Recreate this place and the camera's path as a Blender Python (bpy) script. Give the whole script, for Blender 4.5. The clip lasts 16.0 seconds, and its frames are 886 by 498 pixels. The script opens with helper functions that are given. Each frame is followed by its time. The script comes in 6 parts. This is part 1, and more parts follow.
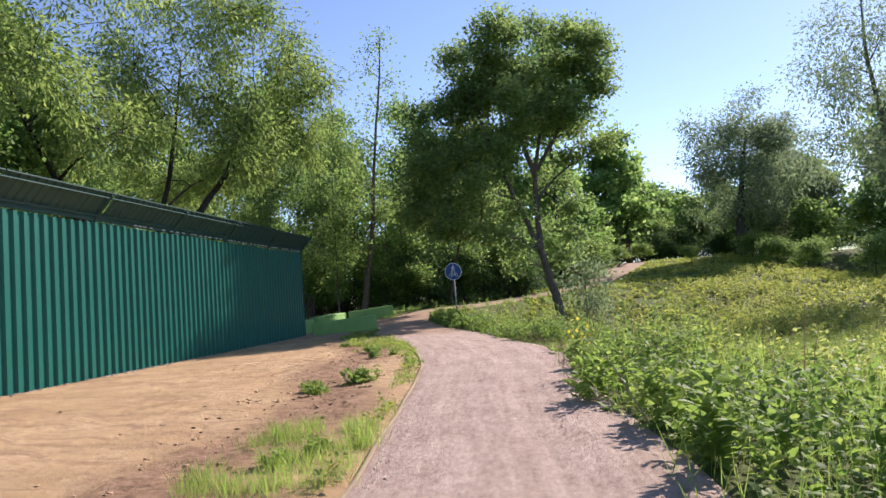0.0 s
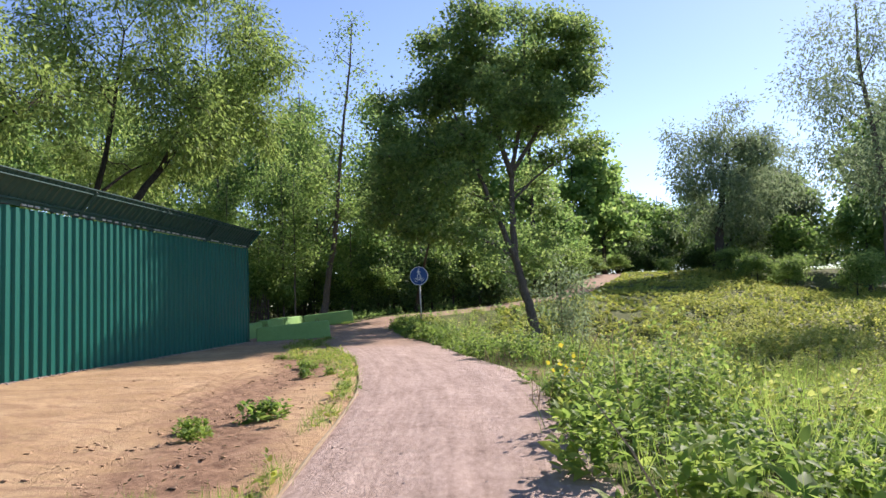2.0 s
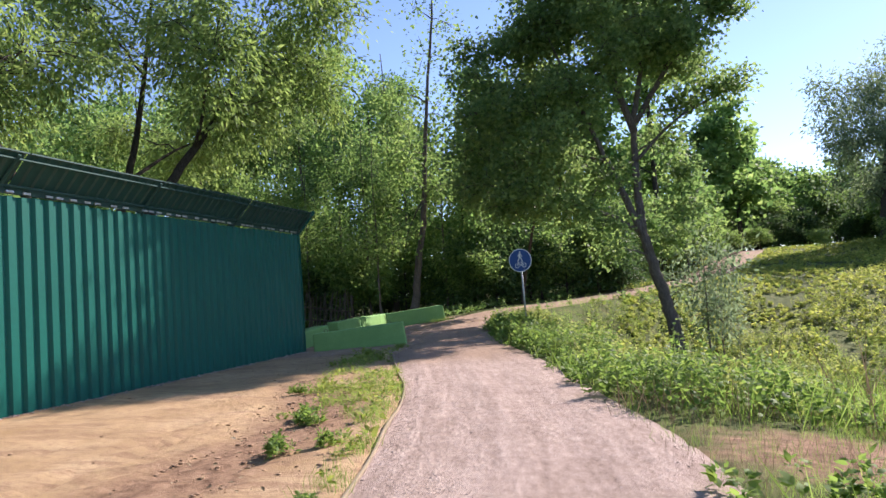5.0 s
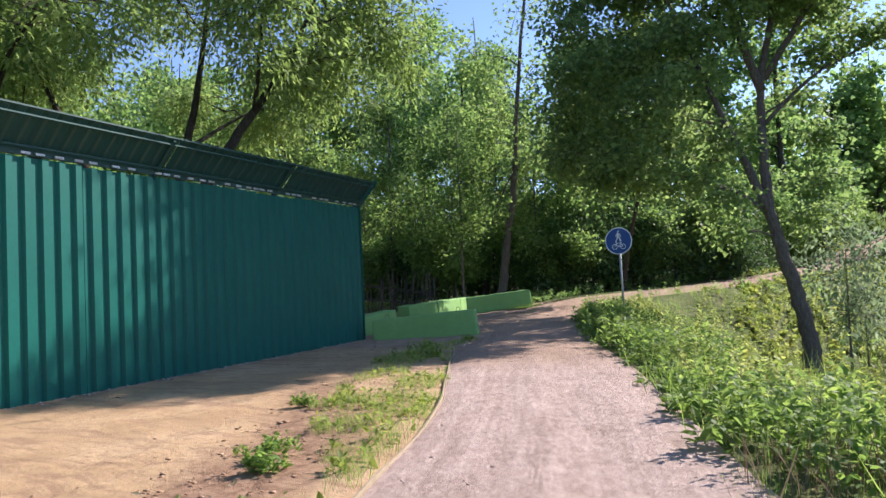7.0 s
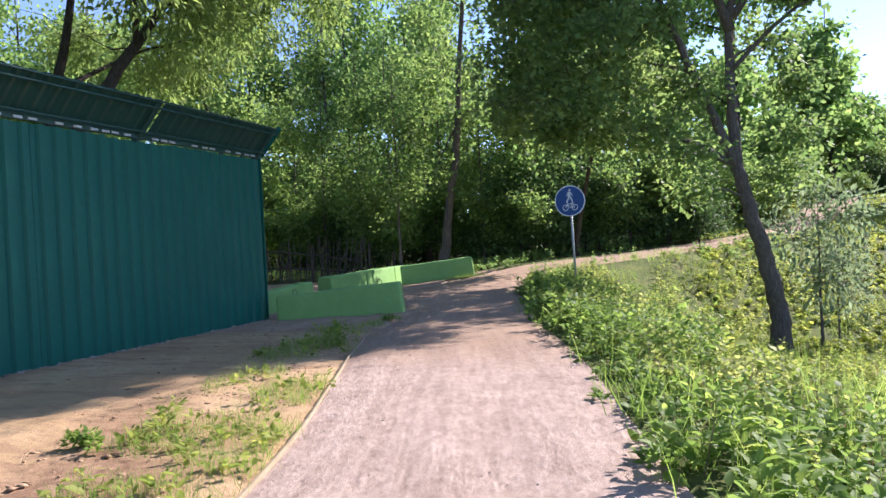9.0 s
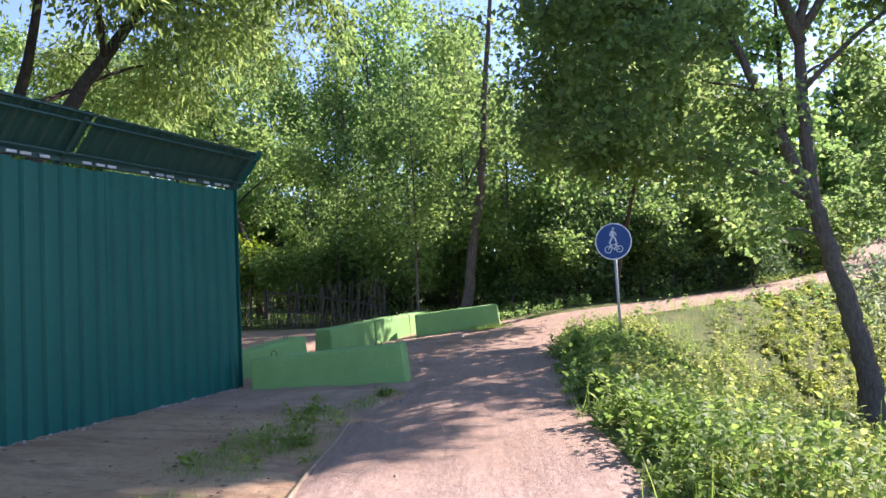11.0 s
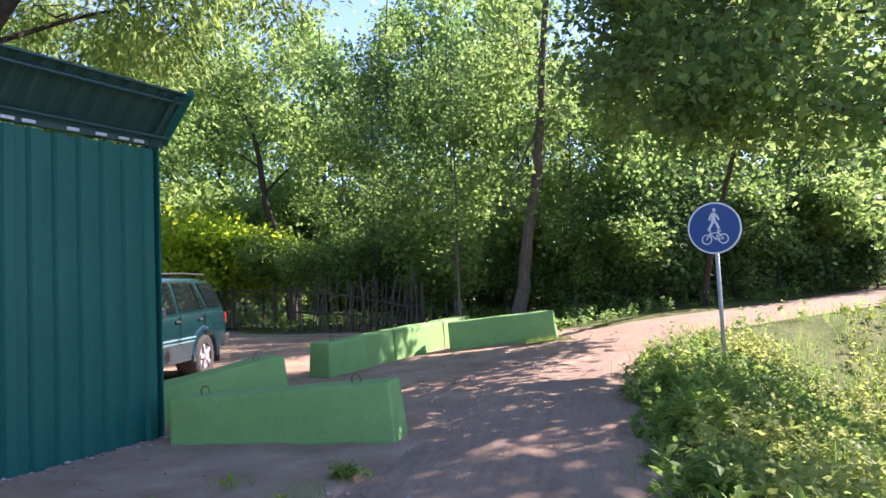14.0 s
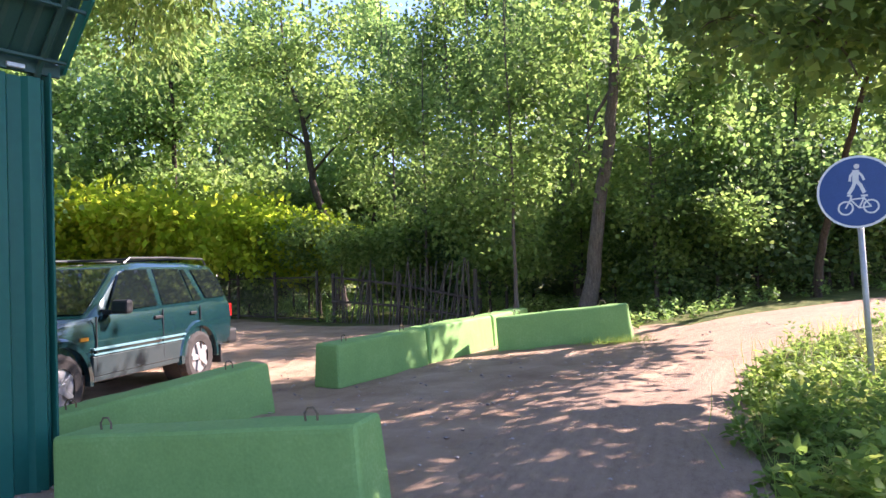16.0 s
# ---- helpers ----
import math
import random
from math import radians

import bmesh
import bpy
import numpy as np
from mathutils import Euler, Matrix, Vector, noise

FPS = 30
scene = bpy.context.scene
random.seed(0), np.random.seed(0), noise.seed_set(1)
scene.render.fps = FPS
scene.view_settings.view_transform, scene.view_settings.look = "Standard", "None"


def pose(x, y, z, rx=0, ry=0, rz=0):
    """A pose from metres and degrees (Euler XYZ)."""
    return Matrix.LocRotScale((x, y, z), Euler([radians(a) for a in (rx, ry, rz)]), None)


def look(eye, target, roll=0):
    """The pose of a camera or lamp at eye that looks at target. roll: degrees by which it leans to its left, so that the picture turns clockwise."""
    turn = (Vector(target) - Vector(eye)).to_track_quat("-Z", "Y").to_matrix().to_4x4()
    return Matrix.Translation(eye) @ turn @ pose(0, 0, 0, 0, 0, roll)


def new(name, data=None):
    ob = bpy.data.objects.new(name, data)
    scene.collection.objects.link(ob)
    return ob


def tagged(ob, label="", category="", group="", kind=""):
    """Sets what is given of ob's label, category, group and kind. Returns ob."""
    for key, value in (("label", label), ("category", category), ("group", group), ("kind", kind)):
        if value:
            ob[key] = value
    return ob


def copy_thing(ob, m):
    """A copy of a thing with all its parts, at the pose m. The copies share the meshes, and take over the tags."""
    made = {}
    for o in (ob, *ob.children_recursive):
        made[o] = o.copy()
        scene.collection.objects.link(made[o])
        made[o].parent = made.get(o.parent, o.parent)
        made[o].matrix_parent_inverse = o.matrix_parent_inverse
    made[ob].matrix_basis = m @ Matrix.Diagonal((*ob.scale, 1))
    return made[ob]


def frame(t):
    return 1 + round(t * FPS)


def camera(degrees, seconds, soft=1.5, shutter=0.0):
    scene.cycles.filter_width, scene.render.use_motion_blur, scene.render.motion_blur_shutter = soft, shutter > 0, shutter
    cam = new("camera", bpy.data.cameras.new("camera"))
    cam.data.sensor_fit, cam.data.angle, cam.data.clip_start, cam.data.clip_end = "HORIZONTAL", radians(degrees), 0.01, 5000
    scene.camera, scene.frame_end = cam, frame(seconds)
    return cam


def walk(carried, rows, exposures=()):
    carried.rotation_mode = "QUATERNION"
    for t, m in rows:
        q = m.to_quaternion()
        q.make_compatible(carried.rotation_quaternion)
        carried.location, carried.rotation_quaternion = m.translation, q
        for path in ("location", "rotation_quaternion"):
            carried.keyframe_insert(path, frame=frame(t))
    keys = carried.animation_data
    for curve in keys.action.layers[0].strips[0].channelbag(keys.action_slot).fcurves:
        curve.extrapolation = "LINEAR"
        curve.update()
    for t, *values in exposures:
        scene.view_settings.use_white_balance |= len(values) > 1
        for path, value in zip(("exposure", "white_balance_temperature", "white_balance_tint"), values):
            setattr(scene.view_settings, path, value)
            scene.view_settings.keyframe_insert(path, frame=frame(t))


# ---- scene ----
cam = camera(63.8, 16.0)
PATH = [
    (0, (2.961, -2.272, 1.025), (2.692, -0.294, 1.159), -4.1),
    (0.5, (2.928, -1.657, 1.029), (2.488, 0.291, 1.151), -2.4),
    (1, (2.961, -1.046, 1.042), (2.536, 0.907, 1.089), -1.2),
    (1.5, (2.938, -0.464, 1.04), (2.666, 1.517, 1.075), 0.4),
    (2, (2.97, 0.14, 1.08), (2.772, 2.125, 1.224), -2),
    (2.5, (2.87, 1.09, 1.076), (2.66, 3.076, 1.171), -3.4),
    (2.6, (2.881, 1.366, 1.079), (2.669, 3.352, 1.164), -3.5),
    (2.7, (2.892, 1.642, 1.081), (2.678, 3.629, 1.155), -3.6),
    (2.8, (2.904, 1.918, 1.084), (2.689, 3.905, 1.148), -3.7),
    (2.9, (2.915, 2.194, 1.086), (2.698, 4.182, 1.139), -3.8),
    (3, (2.926, 2.47, 1.089), (2.707, 4.458, 1.132), -3.9),
    (3.5, (2.837, 3.462, 1.103), (2.568, 5.443, 1.151), -4.4),
    (4, (2.787, 4.12, 1.131), (2.469, 6.093, 1.198), -4.7),
    (4.5, (2.713, 4.724, 1.155), (2.306, 6.679, 1.249), -4.6),
    (5, (2.658, 5.411, 1.177), (2.145, 7.34, 1.304), -4),
    (5.2, (2.606, 5.653, 1.198), (2.047, 7.568, 1.335), -3.7),
    (7.3, (2.497, 8.335, 1.205), (1.697, 10.166, 1.28), -2.7),
    (7.5, (2.474, 8.595, 1.189), (1.7, 10.438, 1.243), -2.7),
    (8, (2.385, 9.236, 1.186), (1.707, 11.117, 1.186), -2.3),
    (8.5, (2.285, 9.866, 1.189), (1.701, 11.778, 1.13), -2.7),
    (9, (2.122, 10.456, 1.206), (1.441, 12.337, 1.192), -3),
    (11.5, (1.353, 13.448, 1.456), (0.582, 15.291, 1.556), -2.4),
    (12, (1.257, 14.036, 1.47), (0.462, 15.867, 1.586), -2.2),
    (12.5, (1.184, 14.629, 1.493), (0.383, 16.456, 1.633), -2.2),
    (13, (1.001, 15.187, 1.486), (0.11, 16.972, 1.63), -2.1),
    (13.5, (0.816, 15.739, 1.502), (-0.123, 17.501, 1.615), -2.1),
    (14, (0.589, 16.362, 1.486), (-0.338, 18.132, 1.568), -2.1),
    (14.5, (0.418, 16.923, 1.481), (-0.511, 18.693, 1.548), -2.4),
    (15, (0.202, 17.511, 1.478), (-0.763, 19.262, 1.537), -2.5),
    (15.5, (0.042, 18.073, 1.463), (-0.994, 19.783, 1.514), -2.4),
    (16, (-0.146, 18.689, 1.444), (-1.256, 20.351, 1.497), -2.1),
]
walk(cam, [(t, look(eye, target, roll)) for t, eye, target, roll in PATH], [(0.0, 0.77, 6450, 23), (3.5, 0.92, 6400, 24), (8.0, 1.14, 6050, 22), (11.5, 1.64, 6150, 32), (13.5, 1.76, 6150, 33), (16.0, 2.08, 6450, 34)])

# ---- world, sun, exposure ----
SUN_AZ, SUN_EL = 35.0, 35.3          # degrees from +y towards +x, and above the horizon
world = bpy.data.worlds.new("sky_world")
scene.world = world
world.use_nodes = True
wn = world.node_tree.nodes
wl = world.node_tree.links
sky = wn.new("ShaderNodeTexSky")
sky.sky_type, sky.sun_disc = "NISHITA", False
sky.sun_elevation, sky.sun_rotation = radians(SUN_EL), radians(SUN_AZ)
sky.air_density, sky.dust_density, sky.ozone_density = 0.75, 0.1, 2.2
wn["Background"].inputs["Strength"].default_value = 0.125
wl.new(sky.outputs["Color"], wn["Background"].inputs["Color"])

sun_data = bpy.data.lights.new("sun", "SUN")
sun_data.energy, sun_data.angle, sun_data.color = 5.0, radians(0.55), (1.0, 0.93, 0.82)
sun = new("sun", sun_data)
sd = Vector((math.sin(radians(SUN_AZ)) * math.cos(radians(SUN_EL)), math.cos(radians(SUN_AZ)) * math.cos(radians(SUN_EL)), math.sin(radians(SUN_EL))))
sun.matrix_world = look(sd * 80, (0, 0, 0))

RNG = np.random.default_rng(7)


# ---- materials ----
def surface(name, stops, scale=4.0, detail=6.0, rough=0.8, bump=0.2, fine=60.0, stretch=(1, 1, 1), metal=0.0, spec=0.3, island=0.0, wear=None, bump_dist=0.01):
    """A principled material coloured by coarse and fine noise. stops: (position, rgb) rows."""
    m = bpy.data.materials.new(name)
    m.use_nodes = True
    n, l = m.node_tree.nodes, m.node_tree.links
    b = n["Principled BSDF"]
    b.inputs["Roughness"].default_value, b.inputs["Metallic"].default_value = rough, metal
    b.inputs["Specular IOR Level"].default_value = spec
    co = n.new("ShaderNodeNewGeometry")
    mp = n.new("ShaderNodeMapping")
    mp.inputs["Scale"].default_value = stretch
    l.new(co.outputs["Position"], mp.inputs["Vector"])
    a = n.new("ShaderNodeTexNoise")
    a.inputs["Scale"].default_value, a.inputs["Detail"].default_value, a.inputs["Roughness"].default_value = scale, detail, 0.62
    f = n.new("ShaderNodeTexNoise")
    f.inputs["Scale"].default_value, f.inputs["Detail"].default_value = fine, 4.0
    l.new(mp.outputs["Vector"], a.inputs["Vector"])
    l.new(co.outputs["Position"], f.inputs["Vector"])
    mix = n.new("ShaderNodeMix")
    mix.inputs[0].default_value = 0.45
    l.new(a.outputs["Fac"], mix.inputs[2])
    l.new(f.outputs["Fac"], mix.inputs[3])
    ramp = n.new("ShaderNodeValToRGB")
    l.new(mix.outputs[0], ramp.inputs["Fac"])
    while len(ramp.color_ramp.elements) < len(stops):
        ramp.color_ramp.elements.new(0.5)
    for e, (p, c) in zip(ramp.color_ramp.elements, stops):
        e.position, e.color = p, (*c, 1)
    out = ramp.outputs["Color"]
    if island:
        hs = n.new("ShaderNodeHueSaturation")
        mr = n.new("ShaderNodeMapRange")
        mr.inputs["To Min"].default_value, mr.inputs["To Max"].default_value = 1 - island, 1 + island
        l.new(co.outputs["Random Per Island"], mr.inputs["Value"])
        l.new(mr.outputs["Result"], hs.inputs["Value"])
        l.new(out, hs.inputs["Color"])
        out = hs.outputs["Color"]
    if wear:
        # wear: scale, threshold, colour of stains and scuffs
        w = n.new("ShaderNodeTexNoise")
        w.inputs["Scale"].default_value, w.inputs["Detail"].default_value, w.inputs["Roughness"].default_value = wear[0], 8.0, 0.7
        l.new(co.outputs["Position"], w.inputs["Vector"])
        wr = n.new("ShaderNodeMapRange")
        wr.inputs["From Min"].default_value, wr.inputs["From Max"].default_value = wear[1], wear[1] + 0.12
        l.new(w.outputs["Fac"], wr.inputs["Value"])
        wm = n.new("ShaderNodeMix")
        wm.data_type = "RGBA"
        l.new(wr.outputs["Result"], wm.inputs[0])
        l.new(out, wm.inputs[6])
        wm.inputs[7].default_value = (*wear[2], 1)
        out = wm.outputs[2]
    l.new(out, b.inputs["Base Color"])
    if bump:
        bp = n.new("ShaderNodeBump")
        bp.inputs["Strength"].default_value, bp.inputs["Distance"].default_value = bump, bump_dist
        l.new(mix.outputs[0], bp.inputs["Height"])
        l.new(bp.outputs["Normal"], b.inputs["Normal"])
    return m


def foliage(name, dark, mid, light, through_light=0.4, rough=0.58, patch=0.5):
    """Leaves: colour by leaf and by patch, light shining through the blade."""
    m = bpy.data.materials.new(name)
    m.use_nodes = True
    n, l = m.node_tree.nodes, m.node_tree.links
    b, out = n["Principled BSDF"], n["Material Output"]
    b.inputs["Roughness"].default_value, b.inputs["Specular IOR Level"].default_value = rough, 0.28
    g = n.new("ShaderNodeNewGeometry")
    oi = n.new("ShaderNodeObjectInfo")
    nz = n.new("ShaderNodeTexNoise")
    nz.inputs["Scale"].default_value, nz.inputs["Detail"].default_value = patch, 3.0
    l.new(g.outputs["Position"], nz.inputs["Vector"])
    mx = n.new("ShaderNodeMix")
    mx.inputs[0].default_value = 0.62
    l.new(g.outputs["Random Per Island"], mx.inputs[2])
    l.new(nz.outputs["Fac"], mx.inputs[3])
    ad = n.new("ShaderNodeMath")
    ad.operation = "MULTIPLY_ADD"
    l.new(oi.outputs["Random"], ad.inputs[0])
    ad.inputs[1].default_value = 0.16
    l.new(mx.outputs[0], ad.inputs[2])
    sb = n.new("ShaderNodeMath")
    sb.operation = "SUBTRACT"
    sb.inputs[1].default_value = 0.08
    l.new(ad.outputs[0], sb.inputs[0])
    r = n.new("ShaderNodeValToRGB")
    r.color_ramp.elements.new(0.5)
    for e, (p, c) in zip(r.color_ramp.elements, ((0.2, dark), (0.5, mid), (0.8, light))):
        e.position, e.color = p, (*c, 1)
    l.new(sb.outputs[0], r.inputs["Fac"])
    l.new(r.outputs["Color"], b.inputs["Base Color"])
    t = n.new("ShaderNodeBsdfTranslucent")
    hs = n.new("ShaderNodeHueSaturation")
    hs.inputs["Hue"].default_value, hs.inputs["Saturation"].default_value, hs.inputs["Value"].default_value = 0.487, 1.0, 1.3
    l.new(r.outputs["Color"], hs.inputs["Color"])
    l.new(hs.outputs["Color"], t.inputs["Color"])
    ms = n.new("ShaderNodeMixShader")
    ms.inputs[0].default_value = through_light
    l.new(b.outputs[0], ms.inputs[1])
    l.new(t.outputs[0], ms.inputs[2])
    l.new(ms.outputs[0], out.inputs["Surface"])
    return m


def plain(name, rgb, rough=0.5, metal=0.0, spec=0.5, coat=0.0):
    m = bpy.data.materials.new(name)
    m.use_nodes = True
    b = m.node_tree.nodes["Principled BSDF"]
    b.inputs["Base Color"].default_value = (*rgb, 1)
    b.inputs["Roughness"].default_value, b.inputs["Metallic"].default_value = rough, metal
    b.inputs["Specular IOR Level"].default_value, b.inputs["Coat Weight"].default_value = spec, coat
    return m


def ground_material():
    """Soil with sparse green, sand by the fence and packed earth on the lot, mixed by the sheet's own masks."""
    m = bpy.data.materials.new("ground")
    m.use_nodes = True
    n, l = m.node_tree.nodes, m.node_tree.links
    b = n["Principled BSDF"]
    b.inputs["Roughness"].default_value, b.inputs["Specular IOR Level"].default_value = 0.92, 0.15
    g = n.new("ShaderNodeNewGeometry")

    def tex(scale, detail=6, rough=0.6):
        t = n.new("ShaderNodeTexNoise")
        t.inputs["Scale"].default_value, t.inputs["Detail"].default_value, t.inputs["Roughness"].default_value = scale, detail, rough
        l.new(g.outputs["Position"], t.inputs["Vector"])
        return t.outputs["Fac"]

    def ramp(fac, stops):
        r = n.new("ShaderNodeValToRGB")
        while len(r.color_ramp.elements) < len(stops):
            r.color_ramp.elements.new(0.5)
        for e, (p, c) in zip(r.color_ramp.elements, stops):
            e.position, e.color = p, (*c, 1)
        l.new(fac, r.inputs["Fac"])
        return r.outputs["Color"]

    def blend(fac, a, c):
        x = n.new("ShaderNodeMix")
        x.data_type = "RGBA"
        l.new(fac, x.inputs[0])
        l.new(a, x.inputs[6])
        l.new(c, x.inputs[7])
        return x.outputs[2]

    def mask(attr, amount=0.5):
        a = n.new("ShaderNodeAttribute")
        a.attribute_name = attr
        s = n.new("ShaderNodeMath")
        s.operation = "MULTIPLY_ADD"
        l.new(edge, s.inputs[0])
        s.inputs[1].default_value = amount
        l.new(a.outputs["Fac"], s.inputs[2])
        r = n.new("ShaderNodeMapRange")
        r.inputs["From Min"].default_value, r.inputs["From Max"].default_value = 0.45 + amount * 0.5 - 0.12, 0.55 + amount * 0.5 + 0.12
        l.new(s.outputs[0], r.inputs["Value"])
        return r.outputs["Result"]

    edge = tex(3.2, 7, 0.65)
    soft = tex(0.8, 5)
    grain = tex(140, 3)
    clod = tex(11, 6, 0.7)
    grass = ramp(tex(2.6, 8, 0.7), [(0.3, (0.055, 0.07, 0.022)), (0.5, (0.1, 0.125, 0.034)), (0.7, (0.18, 0.165, 0.065))])
    sand = ramp(soft, [(0.3, (0.385, 0.255, 0.13)), (0.5, (0.48, 0.33, 0.178)), (0.7, (0.56, 0.405, 0.238))])
    sand = blend(ramp(clod, [(0.5, (0, 0, 0)), (0.62, (0.75, 0.75, 0.75))]), sand, ramp(grain, [(0.3, (0.3, 0.18, 0.105)), (0.7, (0.47, 0.31, 0.19))]))
    tm = n.new("ShaderNodeMapping")
    tm.inputs["Rotation"].default_value, tm.inputs["Scale"].default_value = (0, 0, radians(28)), (0.5, 3.2, 1)
    l.new(g.outputs["Position"], tm.inputs["Vector"])
    tn = n.new("ShaderNodeTexNoise")
    tn.inputs["Scale"].default_value, tn.inputs["Detail"].default_value, tn.inputs["Roughness"].default_value, tn.inputs["Distortion"].default_value = 1.6, 7.0, 0.68, 0.6
    l.new(tm.outputs["Vector"], tn.inputs["Vector"])
    drag = tn.outputs["Fac"]
    sand = blend(ramp(drag, [(0.40, (0.8, 0.8, 0.8)), (0.5, (0, 0, 0))]), sand, ramp(grain, [(0.3, (0.27, 0.165, 0.095)), (0.7, (0.41, 0.265, 0.16))]))
    loam = ramp(tex(7, 8, 0.7), [(0.36, (0.17, 0.1, 0.06)), (0.5, (0.29, 0.18, 0.11)), (0.66, (0.42, 0.275, 0.17))])
    lot = ramp(tex(1.6, 8, 0.65), [(0.3, (0.29, 0.19, 0.125)), (0.5, (0.40, 0.275, 0.185)), (0.7, (0.50, 0.36, 0.25))])
    col = blend(mask("sand"), grass, sand)
    col = blend(mask("loam", 0.8), col, loam)
    col = blend(mask("lot"), col, lot)
    speck = n.new("ShaderNodeMix")
    speck.data_type, speck.blend_type = "RGBA", "MULTIPLY"
    speck.inputs[0].default_value = 1.0
    l.new(col, speck.inputs[6])
    l.new(ramp(grain, [(0.3, (0.78, 0.78, 0.78)), (0.6, (1.08, 1.06, 1.04))]), speck.inputs[7])
    l.new(speck.outputs[2], b.inputs["Base Color"])
    hm = n.new("ShaderNodeMix")
    hm.inputs[0].default_value = 0.25
    hk = n.new("ShaderNodeMix")
    hk.inputs[0].default_value = 0.55
    l.new(clod, hk.inputs[2])
    l.new(drag, hk.inputs[3])
    l.new(hk.outputs[0], hm.inputs[2])
    l.new(grain, hm.inputs[3])
    bp = n.new("ShaderNodeBump")
    bp.inputs["Strength"].default_value, bp.inputs["Distance"].default_value = 0.9, 0.05
    l.new(hm.outputs[0], bp.inputs["Height"])
    l.new(bp.outputs["Normal"], b.inputs["Normal"])
    return m


def gravel_material():
    """Pinkish crushed granite, with wheel and foot tracks along the way."""
    m = bpy.data.materials.new("pink_gravel")
    m.use_nodes = True
    n, l = m.node_tree.nodes, m.node_tree.links
    b = n["Principled BSDF"]
    b.inputs["Roughness"].default_value, b.inputs["Specular IOR Level"].default_value = 0.9, 0.2
    g = n.new("ShaderNodeNewGeometry")
    uv = n.new("ShaderNodeAttribute")
    uv.attribute_name = "along"

    def tex(scale, detail, vec, rough=0.6):
        t = n.new("ShaderNodeTexNoise")
        t.inputs["Scale"].default_value, t.inputs["Detail"].default_value, t.inputs["Roughness"].default_value = scale, detail, rough
        l.new(vec, t.inputs["Vector"])
        return t.outputs["Fac"]

    mp = n.new("ShaderNodeMapping")
    mp.inputs["Scale"].default_value = (6.0, 0.5, 1)
    l.new(uv.outputs["Vector"], mp.inputs["Vector"])
    track = tex(1.3, 5, mp.outputs["Vector"], 0.6)
    patch = tex(1.5, 7, g.outputs["Position"], 0.68)
    mq = n.new("ShaderNodeMapping")
    mq.inputs["Scale"].default_value = (1.3, 0.6, 1)
    l.new(uv.outputs["Vector"], mq.inputs["Vector"])
    scuff = tex(13, 6, mq.outputs["Vector"], 0.72)
    grain = tex(170, 3, g.outputs["Position"])

    def mixf(f, a, c):
        x = n.new("ShaderNodeMix")
        x.inputs[0].default_value = f
        l.new(a, x.inputs[2])
        l.new(c, x.inputs[3])
        return x.outputs[0]

    h = mixf(0.55, mixf(0.45, track, patch), mixf(0.4, scuff, grain))
    r = n.new("ShaderNodeValToRGB")
    for c in range(2):
        r.color_ramp.elements.new(0.5)
    for e, (p, c) in zip(r.color_ramp.elements, ((0.38, (0.21, 0.145, 0.11)), (0.45, (0.35, 0.255, 0.2)), (0.52, (0.45, 0.337, 0.27)), (0.60, (0.56, 0.435, 0.36)))):
        e.position, e.color = p, (*c, 1)
    l.new(h, r.inputs["Fac"])
    # the packed brown earth of the lot comes through where the path joins it
    a = n.new("ShaderNodeAttribute")
    a.attribute_name = "lot"
    s = n.new("ShaderNodeMath")
    s.operation = "MULTIPLY_ADD"
    l.new(patch, s.inputs[0])
    s.inputs[1].default_value = 0.8
    l.new(a.outputs["Fac"], s.inputs[2])
    mr = n.new("ShaderNodeMapRange")
    mr.inputs["From Min"].default_value, mr.inputs["From Max"].default_value = 0.7, 1.15
    l.new(s.outputs[0], mr.inputs["Value"])
    rl = n.new("ShaderNodeValToRGB")
    rl.color_ramp.elements.new(0.5)
    for e, (p, c) in zip(rl.color_ramp.elements, ((0.36, (0.22, 0.145, 0.1)), (0.5, (0.35, 0.24, 0.165)), (0.64, (0.45, 0.32, 0.22)))):
        e.position, e.color = p, (*c, 1)
    l.new(h, rl.inputs["Fac"])
    x = n.new("ShaderNodeMix")
    x.data_type = "RGBA"
    l.new(mr.outputs["Result"], x.inputs[0])
    l.new(r.outputs["Color"], x.inputs[6])
    l.new(rl.outputs["Color"], x.inputs[7])
    l.new(x.outputs[2], b.inputs["Base Color"])
    bp = n.new("ShaderNodeBump")
    bp.inputs["Strength"].default_value, bp.inputs["Distance"].default_value = 1.0, 0.05
    l.new(h, bp.inputs["Height"])
    l.new(bp.outputs["Normal"], b.inputs["Normal"])
    return m


M_GROUND = ground_material()
M_GRAVEL = gravel_material()
M_STONE = surface("pebble", [(0.35, (0.28, 0.21, 0.18)), (0.65, (0.5, 0.41, 0.36))], 20, island=0.4, bump=0.3)
M_CLOD = surface("earth_clod", [(0.35, (0.25, 0.15, 0.085)), (0.65, (0.45, 0.29, 0.17))], 20, island=0.35, bump=0.5)
M_EDGING = surface("edging_board", [(0.3, (0.24, 0.18, 0.11)), (0.7, (0.46, 0.37, 0.24))], 6, rough=0.75, bump=0.15, stretch=(4, 0.6, 4))
M_FENCE = surface("green_sheet", [(0.25, (0.003, 0.09, 0.068)), (0.75, (0.005, 0.12, 0.089))], 0.9, rough=0.42, bump=0.03, fine=20, spec=0.25, wear=(1.6, 0.68, (0.02, 0.085, 0.072)))
# posts, brackets and rails; on the overhang its darkness is painted underside shade
M_STEEL_DARK = surface("steel_and_overhang_shade", [(0.3, (0.012, 0.05, 0.042)), (0.7, (0.02, 0.075, 0.06))], 5, rough=0.5, bump=0.08, spec=0.4)
